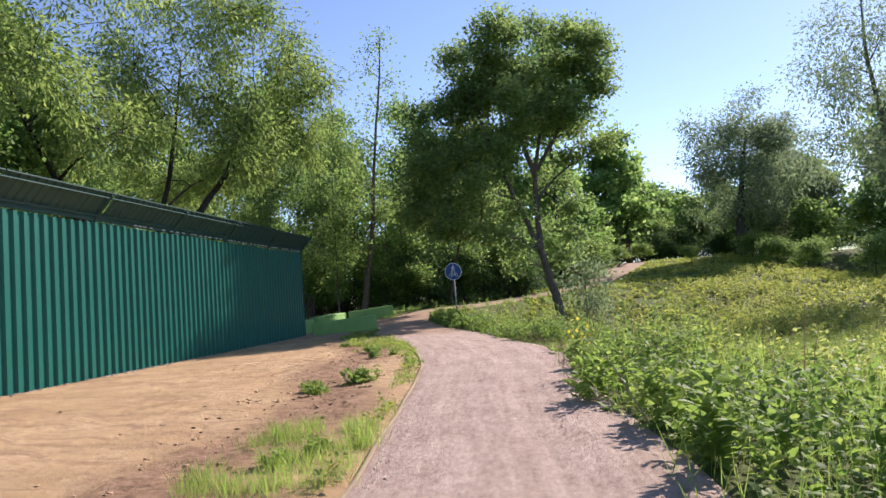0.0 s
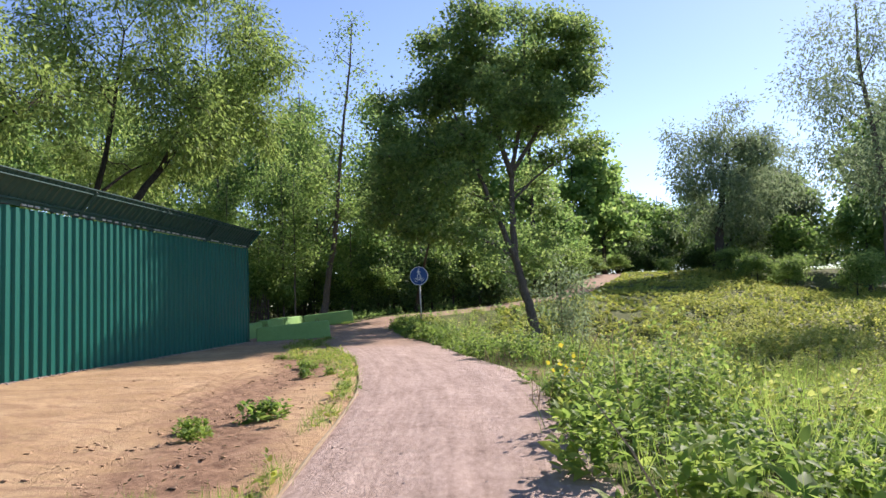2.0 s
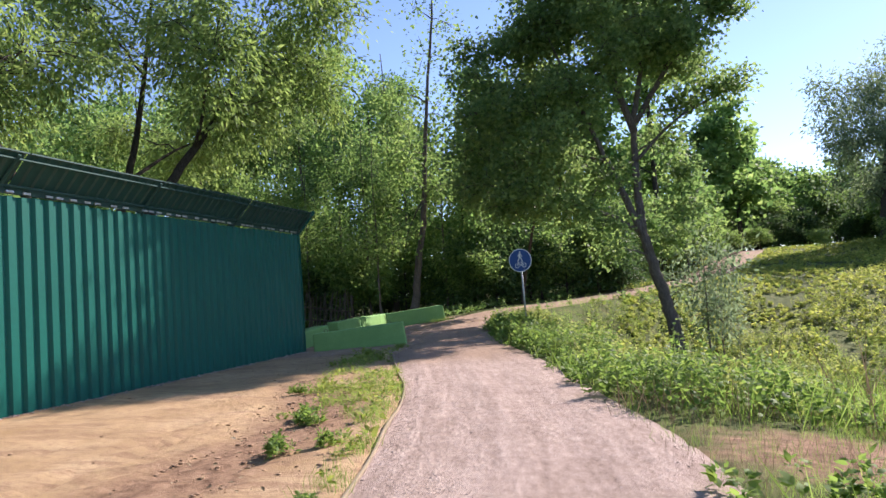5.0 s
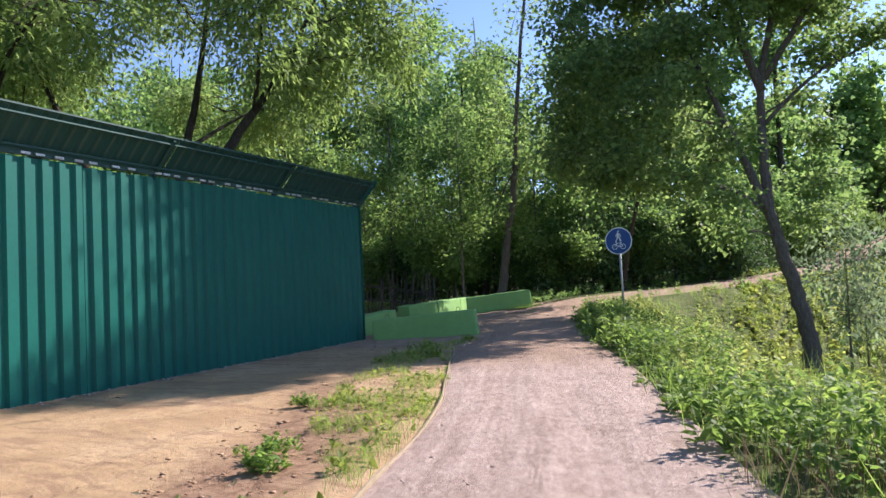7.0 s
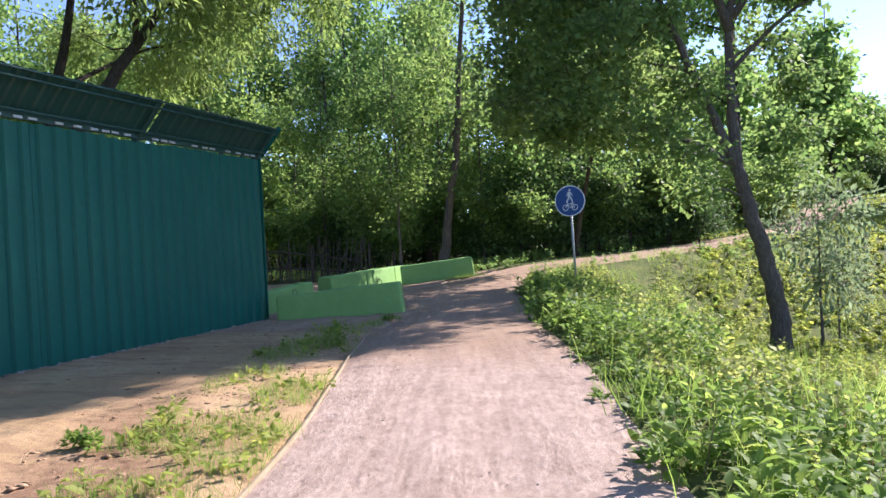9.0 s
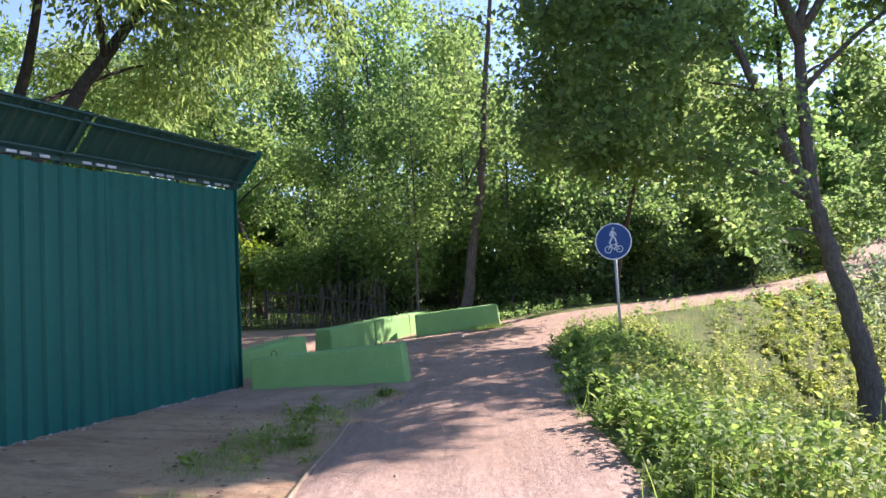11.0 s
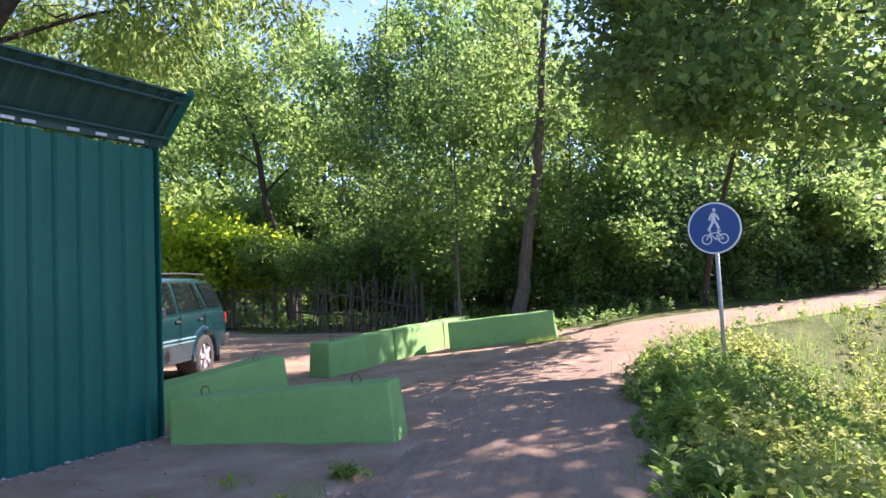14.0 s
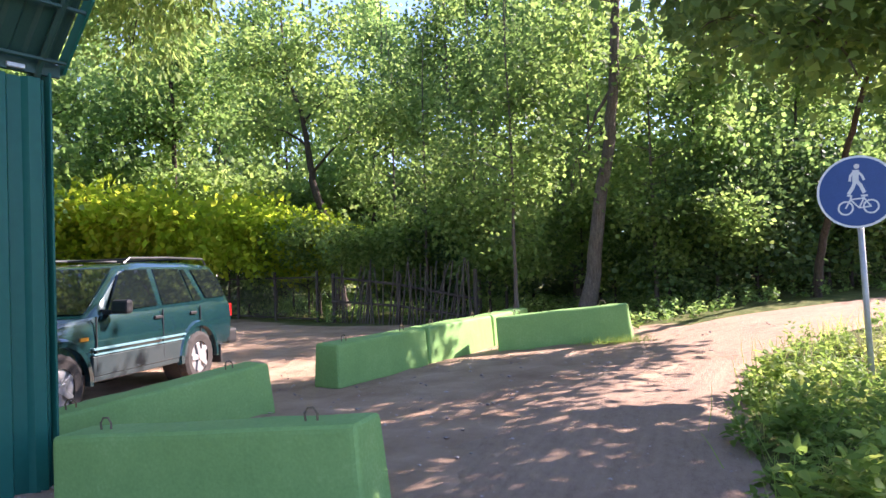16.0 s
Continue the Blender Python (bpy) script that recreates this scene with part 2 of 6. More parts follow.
M_FLASH = surface("zinc_edge", [(0.3, (0.35, 0.38, 0.38)), (0.7, (0.6, 0.62, 0.62))], 8, rough=0.45, metal=0.6, bump=0.1)
M_BLOCK = surface("green_painted_concrete", [(0.3, (0.155, 0.31, 0.09)), (0.55, (0.2, 0.375, 0.115)), (0.75, (0.27, 0.45, 0.165))], 2.4, rough=0.72, bump=0.35, fine=45, spec=0.25, wear=(5.0, 0.68, (0.06, 0.13, 0.045)), bump_dist=0.012)
M_REBAR = surface("rusty_rebar", [(0.3, (0.10, 0.075, 0.05)), (0.7, (0.22, 0.16, 0.1))], 20, rough=0.8, bump=0.3)
M_BARK = surface("grey_bark", [(0.32, (0.045, 0.036, 0.03)), (0.5, (0.12, 0.10, 0.085)), (0.7, (0.21, 0.18, 0.155))], 9, rough=0.95, bump=0.9, stretch=(3, 3, 0.5), fine=50, spec=0.1, bump_dist=0.03)
M_BARK_DARK = surface("dark_bark", [(0.32, (0.022, 0.018, 0.014)), (0.5, (0.06, 0.05, 0.04)), (0.7, (0.12, 0.10, 0.085))], 9, rough=0.95, bump=0.9, stretch=(3, 3, 0.5), fine=50, spec=0.1, bump_dist=0.03)
M_MAPLE = foliage("maple_leaf", (0.075, 0.14, 0.05), (0.14, 0.235, 0.072), (0.26, 0.36, 0.105), 0.62)
M_WILLOW = foliage("willow_leaf", (0.105, 0.18, 0.05), (0.2, 0.305, 0.075), (0.33, 0.43, 0.13), 0.6)
M_FOREST = foliage("woodland_leaf", (0.071, 0.1557, 0.0471), (0.1539, 0.2802, 0.0708), (0.3081, 0.4357, 0.1327), 0.62)
M_FOREST2 = foliage("pale_woodland_leaf", (0.075, 0.15, 0.042), (0.155, 0.265, 0.065), (0.29, 0.4, 0.115), 0.63, patch=0.8)
M_GREYLEAF = foliage("grey_willow_leaf", (0.09, 0.145, 0.075), (0.165, 0.235, 0.115), (0.26, 0.34, 0.19), 0.58)
# lighter and yellower than the other leaf greens
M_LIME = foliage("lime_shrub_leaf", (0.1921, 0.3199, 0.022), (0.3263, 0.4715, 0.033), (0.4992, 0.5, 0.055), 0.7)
# darker than the other leaves, to give the thicket its shadow by colour
M_DARKLEAF = foliage("leaf_painted_shade", (0.035, 0.08, 0.028), (0.07, 0.14, 0.042), (0.14, 0.22, 0.065), 0.45)
M_WEED = foliage("weed_leaf", (0.1189, 0.1802, 0.0385), (0.2244, 0.2975, 0.06), (0.4489, 0.4697, 0.107), 0.6, patch=1.6)
# weed_leaf with less red, for verge, bank and separate weed plants
M_WEED_GREEN = foliage("green_weed_leaf", (0.1, 0.19, 0.04), (0.19, 0.305, 0.062), (0.35, 0.44, 0.105), 0.58, patch=1.6)
M_WEED2 = foliage("pale_weed_leaf", (0.15, 0.21, 0.05), (0.26, 0.33, 0.08), (0.4, 0.44, 0.14), 0.6, patch=1.2)
M_GRASS = foliage("grass_blade", (0.11, 0.2, 0.035), (0.2, 0.33, 0.06), (0.36, 0.47, 0.12), 0.58, patch=1.1)
M_DRY = foliage("dry_stem", (0.12, 0.085, 0.045), (0.22, 0.165, 0.09), (0.36, 0.285, 0.16), 0.2)
M_LITTER = foliage("withered_leaf", (0.1, 0.085, 0.045), (0.18, 0.15, 0.08), (0.3, 0.25, 0.14), 0.2)
M_YELLOW = foliage("yellow_flower", (0.45, 0.42, 0.03), (0.6, 0.55, 0.04), (0.7, 0.62, 0.06), 0.3)
M_WOOD = surface("weathered_wood", [(0.3, (0.03, 0.025, 0.02)), (0.6, (0.075, 0.063, 0.052)), (0.75, (0.15, 0.128, 0.105))], 8, rough=0.9, bump=0.5, stretch=(4, 4, 0.5), island=0.4)
M_POLE = surface("galvanised_pole", [(0.3, (0.3, 0.31, 0.31)), (0.7, (0.46, 0.47, 0.46))], 12, rough=0.5, metal=0.5, bump=0.08)
M_SIGN_BLUE = surface("sign_blue", [(0.3, (0.013, 0.055, 0.19)), (0.7, (0.022, 0.075, 0.24))], 6, rough=0.4, bump=0.02, spec=0.4)
M_SIGN_WHITE = surface("sign_white", [(0.3, (0.62, 0.64, 0.64)), (0.7, (0.8, 0.8, 0.78))], 14, rough=0.45, bump=0.02)
M_CAR = surface("teal_car_paint", [(0.3, (0.005, 0.03, 0.034)), (0.7, (0.009, 0.042, 0.047))], 2, rough=0.2, metal=0.25, bump=0.0, spec=0.7, wear=(2.2, 0.7, (0.04, 0.06, 0.06)))
M_CAR.node_tree.nodes["Principled BSDF"].inputs["Coat Weight"].default_value = 1.0
M_CAR_LOW = surface("dusty_lower_paint", [(0.3, (0.02, 0.035, 0.037)), (0.7, (0.045, 0.055, 0.055))], 3, rough=0.35, bump=0.03, wear=(4, 0.62, (0.13, 0.11, 0.09)))
M_GLASS = plain("car_glass", (0.006, 0.009, 0.01), 0.03, 0.0, 1.0)
M_RUBBER = surface("tyre_rubber", [(0.3, (0.018, 0.018, 0.018)), (0.7, (0.06, 0.052, 0.045))], 20, rough=0.85, bump=0.3)
M_RIM = surface("alloy_rim", [(0.3, (0.3, 0.3, 0.3)), (0.7, (0.46, 0.46, 0.45))], 20, rough=0.4, metal=0.5, bump=0.05)
M_RAIL = surface("dark_roof_rail", [(0.3, (0.05, 0.055, 0.055)), (0.7, (0.09, 0.095, 0.095))], 12, rough=0.35, metal=0.6, bump=0.02)
M_BLACK = surface("black_plastic", [(0.3, (0.014, 0.015, 0.016)), (0.7, (0.03, 0.03, 0.03))], 20, rough=0.55, bump=0.1)
M_TRIM = surface("pale_trim", [(0.3, (0.09, 0.19, 0.2)), (0.7, (0.14, 0.26, 0.27))], 10, rough=0.4, bump=0.0)
M_RED = plain("tail_lamp_red", (0.35, 0.012, 0.01), 0.2)
M_AMBER = plain("indicator_amber", (0.7, 0.25, 0.02), 0.25)
M_WIRE = plain("black_cable", (0.02, 0.02, 0.02), 0.6)


# ---- mesh helpers ----
def mesh_from(name, v, f, material, smooth=False):
    me = bpy.data.meshes.new(name)
    v = np.asarray(v, dtype=np.float32)
    f = np.asarray(f, dtype=np.int32)
    k = f.shape[1]
    me.vertices.add(len(v))
    me.vertices.foreach_set("co", v.ravel())
    me.loops.add(f.size)
    me.loops.foreach_set("vertex_index", f.ravel())
    me.polygons.add(len(f))
    me.polygons.foreach_set("loop_start", np.arange(0, f.size, k, dtype=np.int32))
    me.polygons.foreach_set("loop_total", np.full(len(f), k, dtype=np.int32))
    me.update(calc_edges=True)
    me.materials.append(material)
    if smooth:
        me.polygons.foreach_set("use_smooth", np.ones(len(f), dtype=bool))
    return me


def part(name, bm, material, parent=None, label="", smooth=False):
    me = bpy.data.meshes.new(name)
    bm.normal_update()
    bm.to_mesh(me)
    bm.free()
    me.materials.append(material)
    if smooth:
        for p in me.polygons:
            p.use_smooth = True
    ob = new(name, me)
    ob.parent = parent
    return tagged(ob, label)


def leaf_part(name, me, parent=None, label=""):
    ob = new(name, me)
    ob.parent = parent
    return tagged(ob, label)


def empty(name, m, label, category, group="", kind=""):
    ob = new(name)
    ob.empty_display_size = 0.2
    ob.matrix_world = m
    return tagged(ob, label, category, group, kind)


def box(bm, x0, x1, y0, y1, z0, z1, bevel=0.0):
    r = bmesh.ops.create_cube(bm, size=1)
    vs = r["verts"]
    for v in vs:
        v.co = ((v.co.x + 0.5) * (x1 - x0) + x0, (v.co.y + 0.5) * (y1 - y0) + y0, (v.co.z + 0.5) * (z1 - z0) + z0)
    if bevel:
        es = list({e for v in vs for e in v.link_edges})
        bmesh.ops.bevel(bm, geom=es, offset=bevel, segments=2, affect="EDGES", profile=0.5)
    return bm


def tube(bm, pts, radii, sides=8, cap=True):
    """A round tube through points."""
    pts = [Vector(p) for p in pts]
    rings = []
    for i, p in enumerate(pts):
        d = (pts[min(i + 1, len(pts) - 1)] - pts[max(i - 1, 0)]).normalized()
        a = Vector((1, 0, 0)) if abs(d.x) < 0.8 else Vector((0, 1, 0))
        u = d.cross(a).normalized()
        w = d.cross(u)
        rr = radii[i] if isinstance(radii, (list, tuple)) else radii
        rings.append([bm.verts.new(p + (u * math.cos(2 * math.pi * k / sides) + w * math.sin(2 * math.pi * k / sides)) * rr) for k in range(sides)])
    for a, b in zip(rings, rings[1:]):
        for k in range(sides):
            bm.faces.new((a[k], a[(k + 1) % sides], b[(k + 1) % sides], b[k]))
    if cap:
        bm.faces.new(rings[0][::-1])
        bm.faces.new(rings[-1])
    return bm


def interp(x, xs, ys):
    return np.interp(x, xs, ys)


def smooth(a, b, x):
    t = np.clip((x - a) / (b - a), 0, 1)
    return t * t * (3 - 2 * t)


# ---- the lie of the land ----
LEFT_Y, LEFT_X = [-8, 2.4, 3.5, 5.0, 6.4, 7.6, 9.5, 10.9, 12.6, 13.6, 15.0, 16.4, 17.9, 18.8, 19.7], [2.1, 1.66, 1.54, 1.43, 1.3, 1.18, 0.89, 0.55, 0.13, -0.07, -0.6, -1.15, -1.75, -2.0, -2.45]
RIGHT_Y, RIGHT_X = [-8, 2.6, 4.2, 6.4, 8.2, 9.7, 11.0, 12.9, 13.9, 15.0, 16.4, 17.7, 19.0, 20.5, 21.9, 24.1, 25.0, 27.2], [3.95, 3.67, 3.4, 3.26, 3.12, 2.98, 2.75, 2.12, 1.87, 1.5, 1.14, 0.72, 0.25, -0.33, -0.7, -1.4, -1.58, -1.75]
FAR_PATH = [(-2.9, 27.6), (-2.2, 30.4), (-0.4, 33.6), (1.6, 37.0), (3.9, 41.0), (6.2, 47.0), (8.3, 55.0), (11.3, 65.5), (13.0, 74.0)]
RISE_Y, RISE_Z = [14, 18, 21, 24, 26.5, 28.6, 32, 36, 40, 48, 55, 66, 75, 110, 3000], [0, 0.01, 0.04, 0.14, 0.26, 0.36, 0.46, 0.58, 0.75, 1.15, 1.8, 2.9, 3.2, 3.0, 3.0]
BANK_Y, BANK_X = [-8, 2.6, 6.4, 9.7, 13.9, 17.7, 21.9, 25.0, 27.2, 30.4, 33.6, 37.0, 41.0, 47.0, 55.0], [3.95, 3.67, 3.26, 2.98, 1.9, 0.72, -0.7, -1.58, -1.75, -0.8, 1.0, 3.0, 5.3, 7.6, 9.7]


def eased(ys, xs):
    """The same edge as a smooth curve."""
    y = np.arange(ys[0], ys[-1] + 0.01, 0.25)
    x = np.interp(y, ys, xs)
    p = np.pad(x, 6, mode="reflect", reflect_type="odd")
    return y, np.convolve(p, np.hanning(15)[1:-1] / np.hanning(15)[1:-1].sum(), "valid")


LEFT_Y, LEFT_X = eased(LEFT_Y, LEFT_X)
RIGHT_Y, RIGHT_X = eased(RIGHT_Y, RIGHT_X)


def hills(x, y):
    return 0.5 * np.sin(x * 0.9 + 1.3 * np.sin(y * 0.5)) * np.sin(y * 0.8 + x * 0.3)


def path_z(y):
    return interp(y, [-8, 0, 4, 7, 11], [-0.24, -0.19, -0.11, -0.03, 0.0])


def land(x, y):
    """Height of the ground."""
    x, y = np.asarray(x, float), np.asarray(y, float)
    zp = path_z(y)
    lx, rx = interp(y, LEFT_Y, LEFT_X), interp(y, RIGHT_Y, RIGHT_X)
    sand = -zp * smooth(0.1, 1.0, (lx - x) / (lx + 4.6))
    z = zp + np.where(x < lx, sand, 0)
    px = interp(y, [p[1] for p in FAR_PATH], [p[0] for p in FAR_PATH])
    rise = interp(y, RISE_Y, RISE_Z) * (0.15 + 0.85 * smooth(-7.5, -2.5, x)) * (1 - 0.95 * smooth(9, 19, x - px) * (1 - smooth(60, 80, y)))
    z = z + rise
    d = x - interp(y, BANK_Y, BANK_X)
    hollow = interp(y, [-12, 0, 8, 16, 24, 29, 34, 40, 48], [0.25, 0.4, 0.7, 1.25, 1.9, 2.3, 1.7, 0.7, 0.0])
    z = z - hollow * smooth(0.2, 5.6, d) * (1 - 0.5 * smooth(8, 17, d))
    z = z + 0.10 * hills(x * 0.8, y * 0.8) * smooth(0.6, 3, d) * (1 - smooth(60, 200, np.abs(x) + np.abs(y)))
    return z


def flat(x, y):
    return float(land(x, y))


def far_path_d(x, y):
    """Distance to the far path's middle."""
    best = np.full(np.shape(x), 1e9)
    for (ax, ay), (bx, by) in zip(FAR_PATH, FAR_PATH[1:]):
        ux, uy = bx - ax, by - ay
        t = np.clip(((x - ax) * ux + (y - ay) * uy) / (ux * ux + uy * uy), 0, 1)
        best = np.minimum(best, np.hypot(x - ax - t * ux, y - ay - t * uy))
    return best


def noise2(x, y, s, seed=0.0):
    return np.array([noise.noise((a * s + seed, b * s, seed)) for a, b in zip(np.ravel(x), np.ravel(y))]).reshape(np.shape(x))


def stretch_axis(lo, hi, step, far):
    a = list(np.arange(lo, hi + 1e-6, step))
    s, v = step, hi
    while v < far:
        s *= 1.22
        v += s
        a.append(v)
    s, v = step, lo
    while v > -far:
        s *= 1.22
        v -= s
        a.insert(0, v)
    return np.array(a)


def on_path(x, y):
    lx, rx = interp(y, LEFT_Y, LEFT_X), interp(y, RIGHT_Y, RIGHT_X)
    near = (x > lx) & (x < rx) & (y < 27.5)
    return near | (far_path_d(x, y) < 1.25)


def build_ground():
    xs, ys = stretch_axis(-7, 7, 0.16, 2500), stretch_axis(-4, 34, 0.18, 2500)
    X, Y = np.meshgrid(xs, ys)
    Z = land(X, Y)
    lx, rx = interp(Y, LEFT_Y, LEFT_X), interp(Y, RIGHT_Y, RIGHT_X)
    sand = smooth(-0.2, 0.0, lx - X) * (1 - smooth(19.5, 22.5, Y)) * smooth(-7.5, -6.2, X) * smooth(-40, -20, Y)
    grassy = smooth(10.5, 12.5, Y) * (1 - smooth(1.3, 2.3, lx - X))
    sand = sand * (1 - 0.3 * grassy)
    loam = np.exp(-((lx - X - 1.2 - 0.35 * np.sin(Y * 0.9)) / 0.8) ** 2) * (1 - smooth(13, 19, Y)) * 0.75
    loam = loam + 0.9 * np.exp(-((X - 4.2) / 1.5) ** 2 - ((Y - 10.7) / 1.1) ** 2)
    back = 33.0 + 0.8 * np.sin(X * 0.6)
    lot = smooth(18.6, 20.6, Y) * (1 - smooth(back - 0.6, back + 0.3, Y)) * (1 - smooth(rx - 0.4, rx + 0.1, X)) * smooth(-30, -24, X)
    lot = lot * np.where(Y > 27.0, (1 - smooth(-2.2, -1.4, X)), 1) * np.where(X > -6.5, 1 - smooth(30.2, 31.2, Y), 1)
    near = (np.abs(X) < 8) & (Y > -5) & (Y < 34)
    n = np.zeros_like(Z)
    n[near] = noise2(X[near], Y[near], 2.3) * 0.018 + noise2(X[near], Y[near], 5.5, 3.1) * 0.022
    ruts = np.zeros_like(Z)
    for off, lean, deep in ((-1.2, 0.10, 0.03), (-2.0, 0.10, 0.026), (-2.9, 0.02, 0.02), (-0.9, -0.16, 0.022)):
        line = off + lean * (Y - 6) + 0.18 * np.sin(Y * 0.5 + off) - X
        ruts += deep * (0.6 * np.exp(-((np.abs(line) - 0.17) / 0.07) ** 2) - np.exp(-(line / 0.11) ** 2))
    ruts = ruts * sand * smooth(0.5, 1.2, lx - X) * (1 - smooth(12, 17, Y))
    Z = Z + n * np.maximum(sand, lot) * (1 + 1.2 * loam) + ruts * (near * 1.0)
    Z = np.where((X > lx - 0.02) & (X < rx + 0.1) & (Y < 27.5), Z - 0.05, Z)
    Z = np.where(far_path_d(X, Y) < 1.35, Z - 0.05, Z)
    h, w = X.shape
    i = np.arange(h * w).reshape(h, w)
    f = np.stack([i[:-1, :-1], i[:-1, 1:], i[1:, 1:], i[1:, :-1]], -1).reshape(-1, 4)
    me = mesh_from("ground", np.stack([X, Y, Z], -1).reshape(-1, 3), f, M_GROUND, True)
    for name, val in (("sand", sand), ("loam", loam), ("lot", lot)):
        a = me.attributes.new(name, "FLOAT", "POINT")
        a.data.foreach_set("value", val.astype(np.float32).ravel())
    tagged(new("ground", me), "sandy and grassy ground beside a park path", "ground", kind="structure")


def build_path():
    rows, along, lots = [], [], []
    nx = 28
    for y in np.arange(-8, 27.51, 0.2):
        l, r = interp(y, LEFT_Y, LEFT_X), interp(y, RIGHT_Y, RIGHT_X)
        if y > 19.7:
            l = interp(y, [19.7, 23, 27.5], [-2.45, -3.4, -4.3])
        for k in range(nx + 1):
            u = k / nx
            x = l + (r + 0.18 - l) * u
            z = flat(x, y) + 0.02 * (1 - (2 * u - 1) ** 6) + 0.006 * noise.noise((x * 3, y * 3, 0)) + 0.008 * math.sin(u * 17 + 0.4 * math.sin(y)) * (1 - abs(2 * u - 1))
            if y > 19.4 and u < 0.3:
                z -= 0.06 * (1 - u / 0.3)
            z -= 0.07 * float(smooth(25.0, 27.3, y))
            rows.append((x, y, z))
            along.append((x - (l + r) / 2, y, 0))
            lots.append(float(smooth(14.5, 19.5, y)) * (1.0 - 0.25 * u))
    h, w = len(rows) // (nx + 1), nx + 1
    # far stretch
    pts = [Vector((a, b, 0)) for a, b in FAR_PATH]
    fine = []
    for a, b in zip(pts, pts[1:]):
        k = max(2, int((b - a).length / 0.5))
        fine += [a.lerp(b, q / k) for q in range(k)]
    for _ in range(12):
        fine = [fine[0]] + [(fine[q - 1] + fine[q] * 2 + fine[q + 1]) / 4 for q in range(1, len(fine) - 1)] + [fine[-1]]
    base = len(rows)
    for q, p in enumerate(fine):
        d = (fine[min(q + 1, len(fine) - 1)] - fine[max(q - 1, 0)]).normalized()
        s = Vector((d.y, -d.x, 0))
        for k in range(13):
            u = k / 12 * 2 - 1
            c = p + s * (u * 1.25)
            rows.append((c.x, c.y, flat(c.x, c.y) + 0.012 - (0.03 if abs(u) > 0.95 else 0) - 0.06 * max(0.0, 1 - q / 6)))
            along.append((u * 1.2, q * 0.5, 0))
            lots.append(0.85)
    i = np.arange(base).reshape(h, w)
    f = np.stack([i[:-1, :-1], i[:-1, 1:], i[1:, 1:], i[1:, :-1]], -1).reshape(-1, 4)
    j = np.arange(base, len(rows)).reshape(len(fine), 13)
    f2 = np.stack([j[:-1, :-1], j[:-1, 1:], j[1:, 1:], j[1:, :-1]], -1).reshape(-1, 4)
    me = mesh_from("path", rows, np.concatenate([f, f2]), M_GRAVEL, True)
    a = me.attributes.new("along", "FLOAT_VECTOR", "POINT")
    a.data.foreach_set("vector", np.array(along, dtype=np.float32).ravel())
    a = me.attributes.new("lot", "FLOAT", "POINT")
    a.data.foreach_set("value", np.array(lots, dtype=np.float32))
    tagged(new("pavement", me), "pinkish crushed gravel footpath with wheel tracks", "footpath", kind="structure")


def build_edging():
    """Thin board on edge along the path."""
    bm = bmesh.new()
    prev = None
    for y in np.arange(-8, 19.71, 0.25):
        x = float(interp(y, LEFT_Y, LEFT_X)) + 0.006 * math.sin(y * 3.1)
        z = flat(x, y)
        ring = [bm.verts.new(c) for c in ((x - 0.020, y, z - 0.06), (x - 0.020, y, z + 0.022 + 0.006 * math.sin(y * 2.3)), (x - 0.003, y, z + 0.024 + 0.006 * math.sin(y * 2.3)), (x - 0.003, y, z - 0.06))]
        if prev:
            for k in range(4):
                bm.faces.new((prev[k], prev[(k + 1) % 4], ring[(k + 1) % 4], ring[k]))
        else:
            bm.faces.new(ring[::-1])
        prev = ring
    bm.faces.new(prev)
    tagged(part("path_edging", bm, M_EDGING), "pale thin edging board along gravel path", "edging", kind="structure")


build_ground()
build_path()
build_edging()


# ---- fence with overhang ----
FX, FY1, FH, BAY = -5.2, 21.3, 2.92, 2.83


def corrugated(y0, y1, pitch, depth, prof, z0=0.0, z1=1.0, thick=0.004):
    """A trapezoid-profiled sheet: prof(u, v) places profile depth u at height v."""
    ys, us = [], []
    y = y0
    while y < y1 - 1e-6:
        for f, u in ((0.0, 0), (0.32, 0), (0.44, 1), (0.80, 1), (0.92, 0)):
            if y + f * pitch <= y1 + 1e-6:
                ys.append(y + f * pitch)
                us.append(u * depth)
        y += pitch
    bm = bmesh.new()
    lo = [bm.verts.new(prof(yy, u, z0)) for yy, u in zip(ys, us)]
    hi = [bm.verts.new(prof(yy, u, z1)) for yy, u in zip(ys, us)]
    for k in range(len(ys) - 1):
        bm.faces.new((lo[k], lo[k + 1], hi[k + 1], hi[k]))
    bm.normal_update()
    bmesh.ops.solidify(bm, geom=bm.faces[:], thickness=thick)
    return bm


